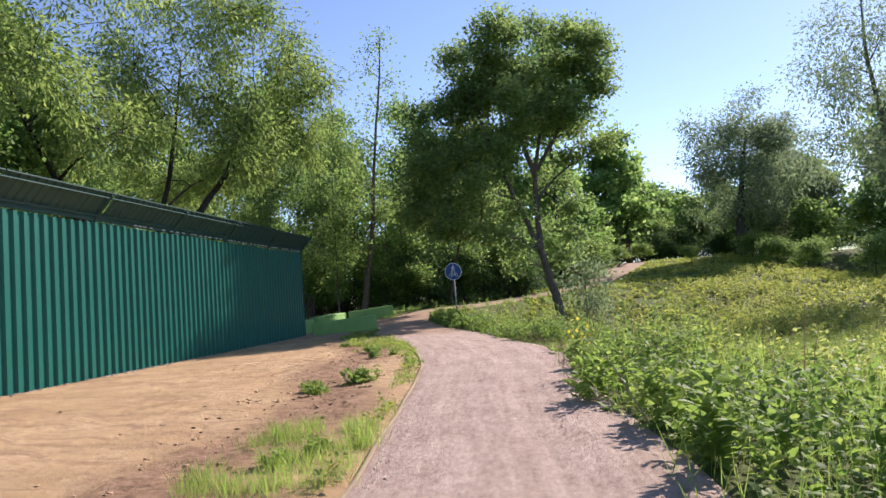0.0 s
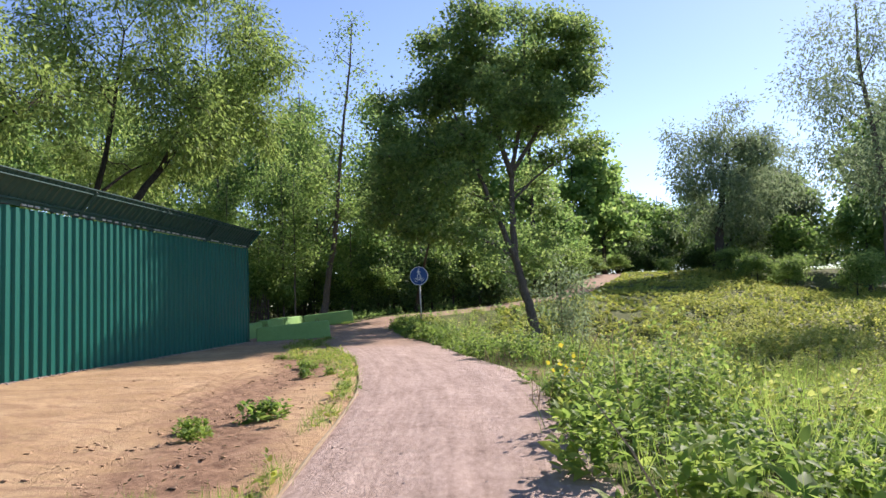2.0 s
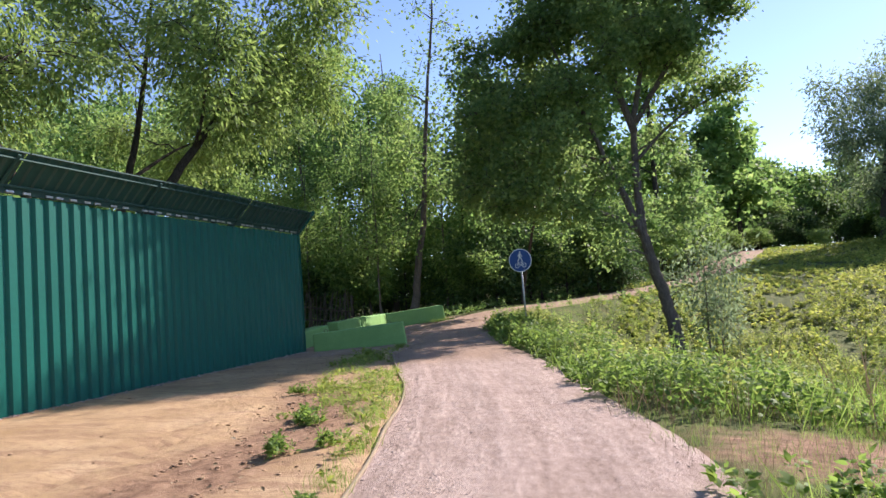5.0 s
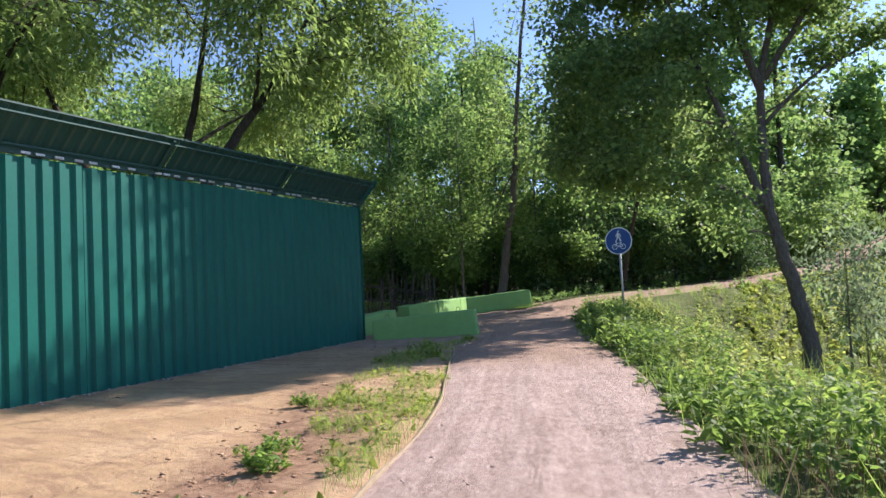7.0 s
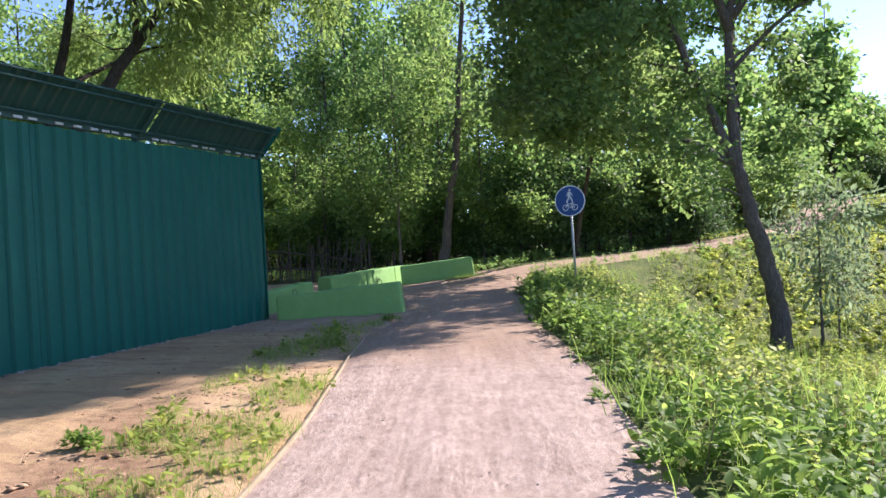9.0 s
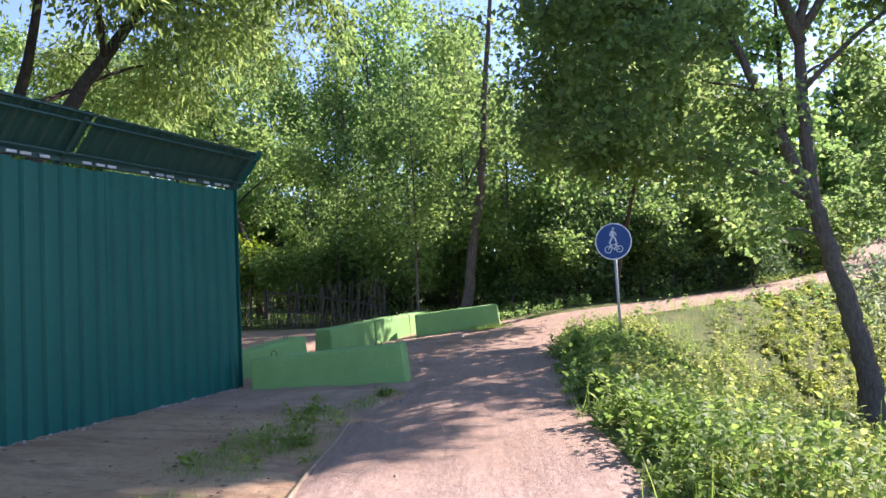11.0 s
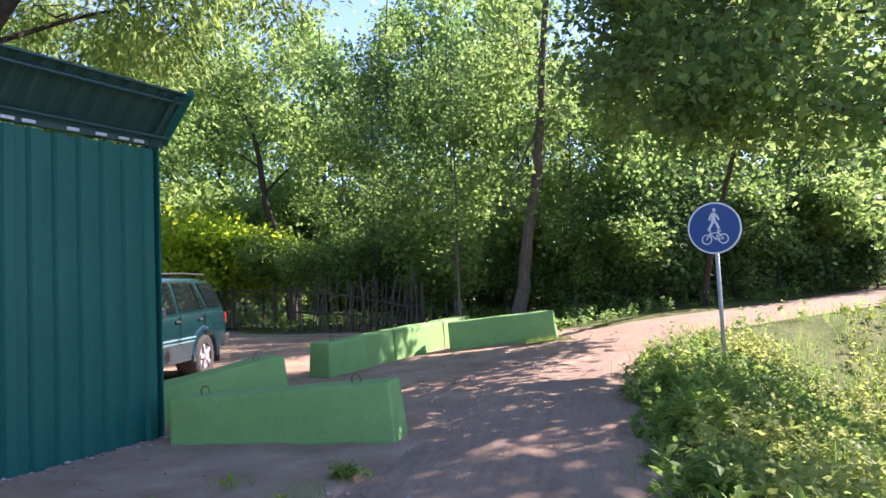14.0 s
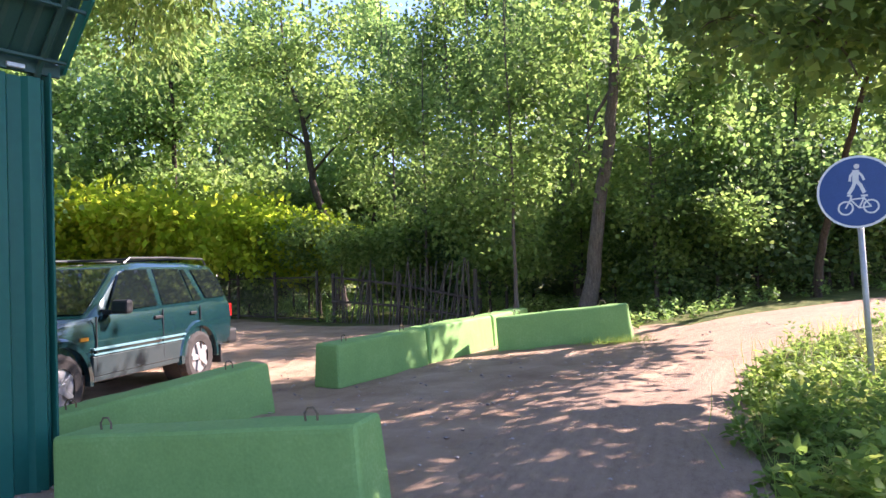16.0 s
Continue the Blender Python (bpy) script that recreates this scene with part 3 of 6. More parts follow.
def build_fence():
    fence = empty("fence", Matrix.Identity(4), "tall green profiled steel fence with overhang", "fence")
    width = 1.15
    panels = 26
    for i in range(panels):
        y1 = FY1 - i * width
        tone = 0.012 * math.sin(i * 2.3)
        zb = -0.05
        bm = corrugated(y1 - width, y1 + 0.012, 0.23, 0.044, lambda y, u, v: (FX + u - 0.03 + 0.004 * (i % 2), y, zb + v), 0, FH + tone)
        part("panel", bm, M_FENCE, fence)
    for i in range(11):
        y = FY1 - 0.05 - i * BAY
        bm = box(bmesh.new(), FX - 0.11, FX - 0.05, y - 0.03, y + 0.03, -0.3, FH + 0.02, 0.004)
        part("post", bm, M_STEEL_DARK, fence)
        # bracket that carries the overhang
        bm = tube(bmesh.new(), [(FX - 0.06, y, FH - 0.1), (FX + 0.02, y, FH + 0.03), (FX + 0.38, y, FH + 0.42)], 0.024, 6)
        part("bracket", bm, M_STEEL_DARK, fence)
    for z in (0.5, 1.5, 2.5):
        bm = box(bmesh.new(), FX - 0.075, FX - 0.035, FY1 - 29.5, FY1, z, z + 0.04)
        part("rail", bm, M_STEEL_DARK, fence)
    for a in (0.12, 0.86):
        bm = tube(bmesh.new(), [(FX + 0.03 + 0.36 * a, FY1 - 29.5, FH + 0.02 + 0.41 * a), (FX + 0.03 + 0.36 * a, FY1 + 0.1, FH + 0.02 + 0.41 * a)], 0.016, 6)
        part("purlin", bm, M_STEEL_DARK, fence)
    for i in range(11):
        y1 = FY1 + 0.12 - i * BAY
        drop = 0.012 * math.sin(i * 1.7)

        def slope(y, u, v):
            return (FX - 0.03 + 0.40 * v - u * 0.72, y, FH + 0.03 + 0.44 * v + u * 0.72 + drop)
        bm = corrugated(y1 - BAY - 0.02, y1, 0.2, 0.022, slope, 0, 1)
        # darker than the fence panels: shade below the overhang put into the colour
        part("overhang_sheet", bm, M_STEEL_DARK, fence)
        bm = box(bmesh.new(), FX + 0.355, FX + 0.385, y1 - BAY + 0.012, y1 - 0.012, FH + 0.455, FH + 0.475)
        part("edge_strip", bm, M_STEEL_DARK, fence)
    # pale mounting foam and torn edge strip under the overhang
    for i in range(46):
        y = FY1 - 0.2 - i * 0.22 - 0.05 * math.sin(i * 5)
        if noise.noise((i * 0.7, 2.0, 0)) > -0.15:
            bm = box(bmesh.new(), FX + 0.004, FX + 0.03, y - 0.07, y + 0.05, FH - 0.012, FH + 0.022, 0.006)
            part("edge_clip", bm, M_FLASH, fence)
    bm = box(bmesh.new(), FX - 0.035, FX + 0.003, FY1 - 29.5, FY1 + 0.1, FH - 0.02, FH + 0.07)
    part("top_flashing", bm, M_STEEL_DARK, fence)
    # end cap of the overhang and corner strip
    bm = bmesh.new()
    c = [(-0.05, 0.0), (0.0, 0.0), (0.40, 0.44), (0.40, 0.50), (0.34, 0.52), (-0.07, 0.09)]
    a = [bm.verts.new((FX + u, FY1 + 0.12, FH + 0.01 + w)) for u, w in c]
    b = [bm.verts.new((FX + u, FY1 + 0.14, FH + 0.01 + w)) for u, w in c]
    bm.faces.new(a)
    bm.faces.new(b[::-1])
    for k in range(len(c)):
        bm.faces.new((a[k], b[k], b[(k + 1) % len(c)], a[(k + 1) % len(c)]))
    part("end_cap", bm, M_FENCE, fence)
    bm = box(bmesh.new(), FX - 0.12, FX + 0.022, FY1 + 0.014, FY1 + 0.03, -0.05, FH, 0.003)
    part("corner_strip", bm, M_FENCE, fence)
    # return of the fence behind the corner
    for i in range(4):
        bm = corrugated(0, 1.1, 0.22, 0.034, lambda y, u, v: (FX - 0.14 - i * 1.1 - y, FY1 + 0.0 - u - 0.04, -0.05 + v), 0, FH)
        part("panel", bm, M_FENCE, fence)


build_fence()


# ---- concrete blocks ----
def concrete_block(p, q, label, height=0.54, depth=0.42, length=None, sink=0.02, lift=None):
    """A painted block whose front foot runs from p to q; its depth lies to the left of that line."""
    p, q = Vector((*p, 0)), Vector((*q, 0))
    d = q - p
    n = length or d.length
    ang = math.degrees(math.atan2(d.y, d.x))
    z = min(flat(p.x, p.y), flat(q.x, q.y)) - sink
    rise = math.degrees(math.atan2(flat(q.x, q.y) - flat(p.x, p.y), n)) * 0.7
    rise = rise if lift is None else lift
    ob = empty("concrete_block", pose(p.x, p.y, z, 0, -rise, ang), label, "concrete block", "painted blocks")
    bm = bmesh.new()
    box(bm, 0, n, 0, depth, 0, height)
    for v in bm.verts:
        s = v.co.z / height
        v.co.y += 0.028 * s if v.co.y < depth / 2 else -0.028 * s
        v.co.x += 0.02 * s if v.co.x < n / 2 else -0.02 * s
    bmesh.ops.subdivide_edges(bm, edges=[e for e in bm.edges if abs(e.verts[0].co.x - e.verts[1].co.x) > 0.5], cuts=14)
    bmesh.ops.bevel(bm, geom=[e for e in bm.edges if e.is_manifold and e.calc_face_angle(0) > 0.6], offset=0.045, segments=3, affect="EDGES", profile=0.6)
    for v in bm.verts:
        w = noise.noise_vector((v.co.x * 3 + p.x, v.co.y * 3 + p.y, v.co.z * 3))
        v.co += w * 0.009
    part("body", bm, M_BLOCK, ob, smooth=False)
    for x in (0.32, n - 0.38):
        bm = tube(bmesh.new(), [(x - 0.035, depth * 0.45, height - 0.03), (x - 0.04, depth * 0.45, height + 0.045), (x - 0.02, depth * 0.46, height + 0.075), (x + 0.02, depth * 0.46, height + 0.075), (x + 0.045, depth * 0.45, height + 0.04), (x + 0.04, depth * 0.45, height - 0.03)], 0.007, 6)
        part("lifting_loop", bm, M_REBAR, ob)
    return ob


concrete_block((-4.86, 21.1), (-2.72, 21.70), "green painted concrete block across the path's edge", height=0.65, sink=0.235, lift=4.0)
concrete_block((-5.74, 21.52), (-5.60, 23.74), "green painted concrete block sunk beside the fence corner", sink=0.17, lift=4.4)
concrete_block((-5.88, 24.98), (-5.91, 26.88), "green painted concrete block lit by dappled sun")
concrete_block((-5.91, 26.91), (-5.97, 28.84), "green painted concrete block in a row of dappled blocks")
concrete_block((-6.02, 28.93), (-6.42, 31.0), "green painted concrete block butted behind another")
concrete_block((-5.5, 28.1), (-3.6, 28.7), "green painted concrete block with grass at its foot", sink=0.03, lift=5.0)


# ---- sign ----
def road_sign():
    x, y = -0.57, 26.64
    z = flat(x, y)
    r = 0.35
    ob = empty("road_sign", pose(x, y, z, 0, -1.2, -6), "round blue walking and cycling sign on a grey pole", "road sign")
    part("pole", tube(bmesh.new(), [(0, 0, -0.3), (0, 0, 2.02 - z + 0.2)], 0.028, 12), M_POLE, ob, smooth=True)
    zc = 2.03 - z

    def disc(r0, y0, y1, seg=48):
        bm = bmesh.new()
        a = [bm.verts.new((r0 * math.cos(2 * math.pi * k / seg), y0, r0 * math.sin(2 * math.pi * k / seg) + zc)) for k in range(seg)]
        b = [bm.verts.new((v.co.x, y1, v.co.z)) for v in a]
        bm.faces.new(a)
        bm.faces.new(b[::-1])
        for k in range(seg):
            bm.faces.new((a[k], b[k], b[(k + 1) % seg], a[(k + 1) % seg]))
        return bm
    plate = part("plate", disc(r, -0.048, -0.032), M_SIGN_WHITE, ob, "white rimmed round plate")
    part("blue_field", disc(r - 0.022, -0.0505, -0.0475), M_SIGN_BLUE, plate, "blue field")

    def stroke(bm, pts, w):
        """A flat band through points in the sign's plane."""
        for (ax, az), (bx, bz) in zip(pts, pts[1:]):
            dx, dz = bx - ax, bz - az
            n = math.hypot(dx, dz)
            nx, nz = -dz / n * w, dx / n * w
            ex, ez = dx / n * w * 0.4, dz / n * w * 0.4
            c = ((ax + nx - ex, az + nz - ez), (ax - nx - ex, az - nz - ez), (bx - nx + ex, bz - nz + ez), (bx + nx + ex, bz + nz + ez))
            lo = [bm.verts.new((u, -0.0535, zc + v)) for u, v in c]
            hi = [bm.verts.new((u, -0.0505, zc + v)) for u, v in c]
            bm.faces.new(lo)
            bm.faces.new(hi[::-1])
            for k in range(4):
                bm.faces.new((lo[k], hi[k], hi[(k + 1) % 4], lo[(k + 1) % 4]))

    def ring(bm, cx, cz, rad, w):
        pts = [(cx + rad * math.cos(2 * math.pi * k / 20), cz + rad * math.sin(2 * math.pi * k / 20)) for k in range(21)]
        stroke(bm, pts, w)
    bm = bmesh.new()
    ring(bm, 0.012, 0.245, 0.012, 0.012)
    stroke(bm, [(0.0, 0.2), (-0.005, 0.105)], 0.027)
    stroke(bm, [(0.0, 0.11), (0.035, 0.06), (0.06, -0.01)], 0.016)
    stroke(bm, [(-0.005, 0.11), (-0.03, 0.05), (-0.07, -0.015)], 0.016)
    stroke(bm, [(0.01, 0.2), (0.05, 0.155), (0.065, 0.11)], 0.011)
    stroke(bm, [(-0.01, 0.2), (-0.045, 0.16), (-0.055, 0.11)], 0.011)
    part("walker_mark", bm, M_SIGN_WHITE, plate, "white walking figure mark")
    bm = bmesh.new()
    ring(bm, -0.105, -0.15, 0.062, 0.008)
    ring(bm, 0.11, -0.15, 0.062, 0.008)
    stroke(bm, [(-0.105, -0.15), (-0.06, -0.07), (0.055, -0.065), (0.11, -0.15), (0.01, -0.155), (-0.06, -0.07)], 0.007)
    stroke(bm, [(0.01, -0.155), (0.055, -0.065), (0.06, -0.045)], 0.007)
    stroke(bm, [(0.035, -0.042), (0.085, -0.042)], 0.009)
    stroke(bm, [(-0.06, -0.07), (-0.05, -0.035), (-0.085, -0.028)], 0.007)
    part("bicycle_mark", bm, M_SIGN_WHITE, plate, "white bicycle mark")
    for zz in (0.16, -0.16):
        part("clamp", box(bmesh.new(), -0.05, 0.05, -0.032, 0.034, zc + zz - 0.015, zc + zz + 0.015, 0.004), M_POLE, ob)


road_sign()


# ---- parked car ----
def parked_car():
    """An estate-bodied off-roader. Local axes: x ahead, y to its left, z up; origin midway between the wheels on the ground."""
    rear, front = Vector((-8.45, 25.08, 0)), Vector((-7.43, 22.57, 0))
    h = (front - rear).normalized()
    left = Vector((-h.y, h.x, 0))
    mid = (front + rear) / 2 - left * 0.86
    ang = math.degrees(math.atan2(h.y, h.x))
    car = empty("car", pose(mid.x, mid.y, 0.0, 0, 0, ang), "dark teal off-road estate car parked on bare earth", "car")

    def loft(sections, close=True):
        bm = bmesh.new()
        rings = [[bm.verts.new(c) for c in s] for s in sections]
        k = len(rings[0])
        for a, b in zip(rings, rings[1:]):
            for i in range(k):
                bm.faces.new((a[i], a[(i + 1) % k], b[(i + 1) % k], b[i]))
        if close:
            bm.faces.new(rings[0][::-1])
            bm.faces.new(rings[-1])
        bmesh.ops.recalc_face_normals(bm, faces=bm.faces[:])
        return bm

    def ring(x, w, zb, zt, r=0.08, tuck=0.04):
        """Section of the lower body."""
        return [(x, -w + tuck, zb), (x, w - tuck, zb), (x, w - 0.01, zb + 0.16), (x, w, zb + 0.34), (x, w - 0.015, zt - r), (x, w - 0.05, zt), (x, -w + 0.05, zt), (x, -w + 0.015, zt - r), (x, -w, zb + 0.34), (x, -w + 0.01, zb + 0.16)]
    body = part("body", loft([ring(-2.2, 0.78, 0.56, 1.02), ring(-2.12, 0.845, 0.47, 1.08), ring(-1.6, 0.86, 0.45, 1.09), ring(-0.4, 0.865, 0.42, 1.08), ring(0.75, 0.86, 0.42, 1.05), ring(0.95, 0.85, 0.44, 1.04), ring(1.7, 0.83, 0.46, 0.98), ring(2.15, 0.78, 0.48, 0.93), ring(2.28, 0.68, 0.5, 0.86)]), M_CAR, car, "teal painted body", True)
    md = body.modifiers.new("bevel", "BEVEL")
    md.width, md.segments, md.limit_method = 0.03, 2, "ANGLE"

    def cab(x, w, z0, z1, wt):
        return [(x, -w, z0), (x, w, z0), (x, wt, z1 - 0.06), (x, wt - 0.07, z1), (x, -wt + 0.07, z1), (x, -wt, z1 - 0.06)]
    roof = part("cabin", loft([cab(-2.14, 0.80, 1.05, 1.12, 0.78), cab(-2.0, 0.81, 1.05, 1.45, 0.72), cab(-1.86, 0.815, 1.05, 1.60, 0.68), cab(-1.2, 0.825, 1.05, 1.645, 0.69), cab(-0.2, 0.825, 1.05, 1.65, 0.69), cab(0.22, 0.82, 1.04, 1.60, 0.68), cab(0.55, 0.81, 1.03, 1.32, 0.73), cab(0.9, 0.79, 1.02, 1.06, 0.77)]), M_CAR, car, "teal cabin", True)
    md = roof.modifiers.new("bevel", "BEVEL")
    md.width, md.segments, md.limit_method = 0.02, 2, "ANGLE"

    def pane(name, pts, s, mat=M_GLASS, label="dark window glass"):
        """A side pane in the sloping cabin wall; pts are (x, z)."""
        bm = bmesh.new()

        def at(x, z, off):
            k = (z - 1.05) / 0.55
            return (x, s * (0.826 - 0.137 * k + off), z)
        a = [bm.verts.new(at(x, z, 0.012)) for x, z in pts]
        b = [bm.verts.new(at(x, z, -0.012)) for x, z in pts]
        bm.faces.new(a)
        bm.faces.new(b[::-1])
        for k in range(len(pts)):
            bm.faces.new((a[k], b[k], b[(k + 1) % len(pts)], a[(k + 1) % len(pts)]))
        bmesh.ops.recalc_face_normals(bm, faces=bm.faces[:])
        return part(name, bm, mat, car, label)
    for s in (1, -1):
        pane("front_window", [(-0.33, 1.11), (0.62, 1.09), (0.28, 1.50), (0.14, 1.56), (-0.28, 1.565)], s)
        pane("rear_window", [(-1.13, 1.12), (-0.45, 1.11), (-0.41, 1.565), (-0.98, 1.56)], s)
        pane("quarter_window", [(-1.36, 1.13), (-1.17, 1.12), (-1.03, 1.55), (-1.1, 1.555)], s)
        pane("load_window", [(-2.02, 1.16), (-1.5, 1.14), (-1.27, 1.55), (-1.74, 1.55), (-1.92, 1.42)], s)
        for x in (-1.2, 1.42):
            # wheel arch flare
            bm = bmesh.new()
            seg = 14
            prev = None
            for k in range(seg + 1):
                t = math.pi * (k / seg) * 1.08 - 0.04 * math.pi
                ringv = [bm.verts.new((x + rr * math.cos(t), s * yy, 0.37 + rr * math.sin(t))) for rr, yy in ((0.41, 0.83), (0.41, 0.895), (0.47, 0.89), (0.50, 0.85))]
                if prev:
                    for q in range(4):
                        bm.faces.new((prev[q], prev[(q + 1) % 4], ringv[(q + 1) % 4], ringv[q]))
                prev = ringv
            bmesh.ops.recalc_face_normals(bm, faces=bm.faces[:])
            part("arch_flare", bm, M_CAR, car)
            bm = bmesh.new()
            bmesh.ops.create_cone(bm, cap_ends=True, segments=28, radius1=0.40, radius2=0.40, depth=0.22, matrix=pose(x, s * 0.655, 0.39, 90, 0, 0))
            part("wheel_well", bm, M_BLACK, car, "dark wheel well")
            # wheel
            w = new("wheel")
            w.parent = car
            w.location = (x, s * 0.76, 0.355)
            bm = bmesh.new()
            prof = [(0.21, -0.11), (0.30, -0.125), (0.345, -0.10), (0.357, -0.05), (0.357, 0.05), (0.345, 0.10), (0.30, 0.125), (0.21, 0.11)]
            rings = []
            for k in range(40):
                t = 2 * math.pi * k / 40
                lug = 0.008 if k % 2 else -0.004
                rings.append([bm.verts.new(((rr + (lug if rr > 0.34 else 0)) * math.cos(t), yy, (rr + (lug if rr > 0.34 else 0)) * math.sin(t))) for rr, yy in prof])
            for k in range(40):
                a, b = rings[k], rings[(k + 1) % 40]
                for q in range(len(prof) - 1):
                    bm.faces.new((a[q], b[q], b[q + 1], a[q + 1]))
            bmesh.ops.recalc_face_normals(bm, faces=bm.faces[:])
            part("tyre", bm, M_RUBBER, w)
            bm = bmesh.new()
            bmesh.ops.create_cone(bm, cap_ends=True, segments=32, radius1=0.215, radius2=0.215, depth=0.14, matrix=pose(0, s * 0.02, 0, 90, 0, 0))
            bmesh.ops.create_cone(bm, cap_ends=True, segments=16, radius1=0.06, radius2=0.05, depth=0.05, matrix=pose(0, s * 0.105, 0, 90 if s < 0 else -90, 0, 0))
            for k in range(5):
                t = 2 * math.pi * k / 5
                bb = bmesh.new()
                box(bb, 0.04, 0.2, -0.035, 0.035, 0, 0.03, 0.008)
                bb.transform(pose(0, s * 0.09, 0) @ Matrix.Rotation(t, 4, "Y") @ pose(0, 0, 0, -90 * s, 0, 0))
                tmp = bpy.data.meshes.new("spoke")
                bb.to_mesh(tmp)
                bb.free()
                bm.from_mesh(tmp)
                bpy.data.meshes.remove(tmp)
            part("rim", bm, M_RIM, w, "silver five-spoke rim")
        # trims on the flank
        part("side_trim", box(bmesh.new(), -0.95, 0.92, s * 0.868 - 0.012, s * 0.868 + 0.012, 0.685, 0.712, 0.004), M_TRIM, car, "pale side trim")
        part("side_trim", box(bmesh.new(), -0.95, 0.92, s * 0.868 - 0.012, s * 0.868 + 0.012, 0.63, 0.65, 0.004), M_TRIM, car, "pale side trim")
        part("lower_panel", box(bmesh.new(), -0.93, 0.92, s * 0.855 - 0.022, s * 0.855 + 0.014, 0.40, 0.622, 0.012), M_CAR_LOW, car, "dusty dark lower panel")
        part("sill", box(bmesh.new(), -0.95, 0.94, s * 0.82 - 0.04, s * 0.82 + 0.04, 0.34, 0.41, 0.015), M_CAR_LOW, car)
        for x in (-0.28, -1.08):
            part("door_handle", box(bmesh.new(), x - 0.075, x + 0.075, s * 0.862 - 0.02, s * 0.862 + 0.016, 0.945, 0.985, 0.01), M_BLACK, car)
        for x in (-0.375, 0.86, -1.25):
            part("door_seam", box(bmesh.new(), x - 0.005, x + 0.005, s * 0.864 - 0.01, s * 0.864 + 0.006, 0.46, 1.05), M_BLACK, car)
        bm = box(bmesh.new(), 0.52, 0.64, s * 0.98 - 0.11, s * 0.98 + 0.11, 1.06, 1.22, 0.035)
        m1 = part("mirror", bm, M_BLACK, car, "black door mirror")
        part("mirror_arm", box(bmesh.new(), 0.56, 0.66, s * 0.83 - 0.06, s * 0.83 + 0.06, 1.06, 1.11, 0.01), M_BLACK, m1)
        bm = tube(bmesh.new(), [(-1.85, s * 0.60, 1.62), (-1.78, s * 0.60, 1.70), (-0.9, s * 0.61, 1.715), (-0.1, s * 0.60, 1.705), (0.02, s * 0.60, 1.64)], 0.016, 8)
        part("roof_rail", bm, M_RAIL, car, "dark metal roof rail")
        part("tail_lamp", box(bmesh.new(), -2.2, -2.12, s * 0.785 - 0.05, s * 0.785 + 0.04, 0.84, 1.03, 0.012), M_RED, car, "red tail lamp")
        part("indicator", box(bmesh.new(), 2.08, 2.2, s * 0.76 - 0.03, s * 0.76 + 0.045, 0.74, 0.86, 0.012), M_AMBER, car, "amber indicator")
        part("side_marker", box(bmesh.new(), 0.98, 1.1, s * 0.852 - 0.012, s * 0.852 + 0.012, 0.80, 0.84, 0.006), M_AMBER, car, "amber side marker")
        part("headlamp", box(bmesh.new(), 2.16, 2.3, s * 0.55 - 0.15, s * 0.55 + 0.15, 0.72, 0.86, 0.02), M_RIM, car)
        part("mud_flap", box(bmesh.new(), -1.80, -1.77, s * 0.75 - 0.11, s * 0.75 + 0.11, 0.2, 0.46, 0.006), M_BLACK, car)
    for x in (-1.5, -0.5):
        part("roof_bar", tube(bmesh.new(), [(x, -0.6, 1.705), (x, 0.6, 1.705)], 0.013, 8), M_BLACK, car)
    part("rear_bumper", box(bmesh.new(), -2.36, -2.1, -0.82, 0.82, 0.44, 0.66, 0.04), M_BLACK, car, "black rear bumper")
    part("front_bumper", box(bmesh.new(), 2.14, 2.4, -0.78, 0.78, 0.44, 0.66, 0.04), M_BLACK, car, "black front bumper")
    bm = bmesh.new()
    vs = [bm.verts.new(c) for c in ((0.30, 0.63, 1.585), (0.30, -0.63, 1.585), (0.90, -0.73, 1.085), (0.90, 0.73, 1.085))]
    bm.faces.new(vs)
    bm.normal_update()
    bmesh.ops.solidify(bm, geom=bm.faces[:], thickness=0.012)
    part("windscreen", bm, M_GLASS, car)
    bm = bmesh.new()
    vs = [bm.verts.new(c) for c in ((-1.92, 0.6, 1.58), (-1.92, -0.6, 1.58), (-2.165, -0.7, 1.14), (-2.165, 0.7, 1.14))]
    bm.faces.new(vs)
    bm.normal_update()
    bmesh.ops.solidify(bm, geom=bm.faces[:], thickness=0.012)
    part("tailgate_window", bm, M_GLASS, car)
    part("underbody", box(bmesh.new(), -1.9, 1.9, -0.6, 0.6, 0.28, 0.47, 0.03), M_BLACK, car)


parked_car()


# ---- leaves ----
DIAMOND = (np.array([(0, 0, 0), (-0.5, 0.45, 0.09), (0, 1, -0.05), (0.5, 0.45, 0.09)]), [(0, 3, 2), (0, 2, 1)])
SLIM = (np.array([(0, 0, 0), (-0.19, 0.45, 0.04), (0, 1, -0.12), (0.19, 0.45, 0.04)]), [(0, 3, 2), (0, 2, 1)])
LOBED = (np.array([(0, 0, 0), (-0.55, 0.2, 0.06), (-0.34, 0.52, 0.04), (0, 1, -0.08), (0.34, 0.52, 0.04), (0.55, 0.2, 0.06)]), [(0, 5, 4), (0, 4, 3), (0, 3, 2), (0, 2, 1)])
NARROW = (np.array([(0, 0, 0), (-0.26, 0.3, 0.06), (-0.15, 0.7, 0.0), (0, 1, -0.16), (0.15, 0.7, 0.0), (0.26, 0.3, 0.06)]), [(0, 5, 1), (5, 4, 2), (5, 2, 1), (4, 3, 2)])
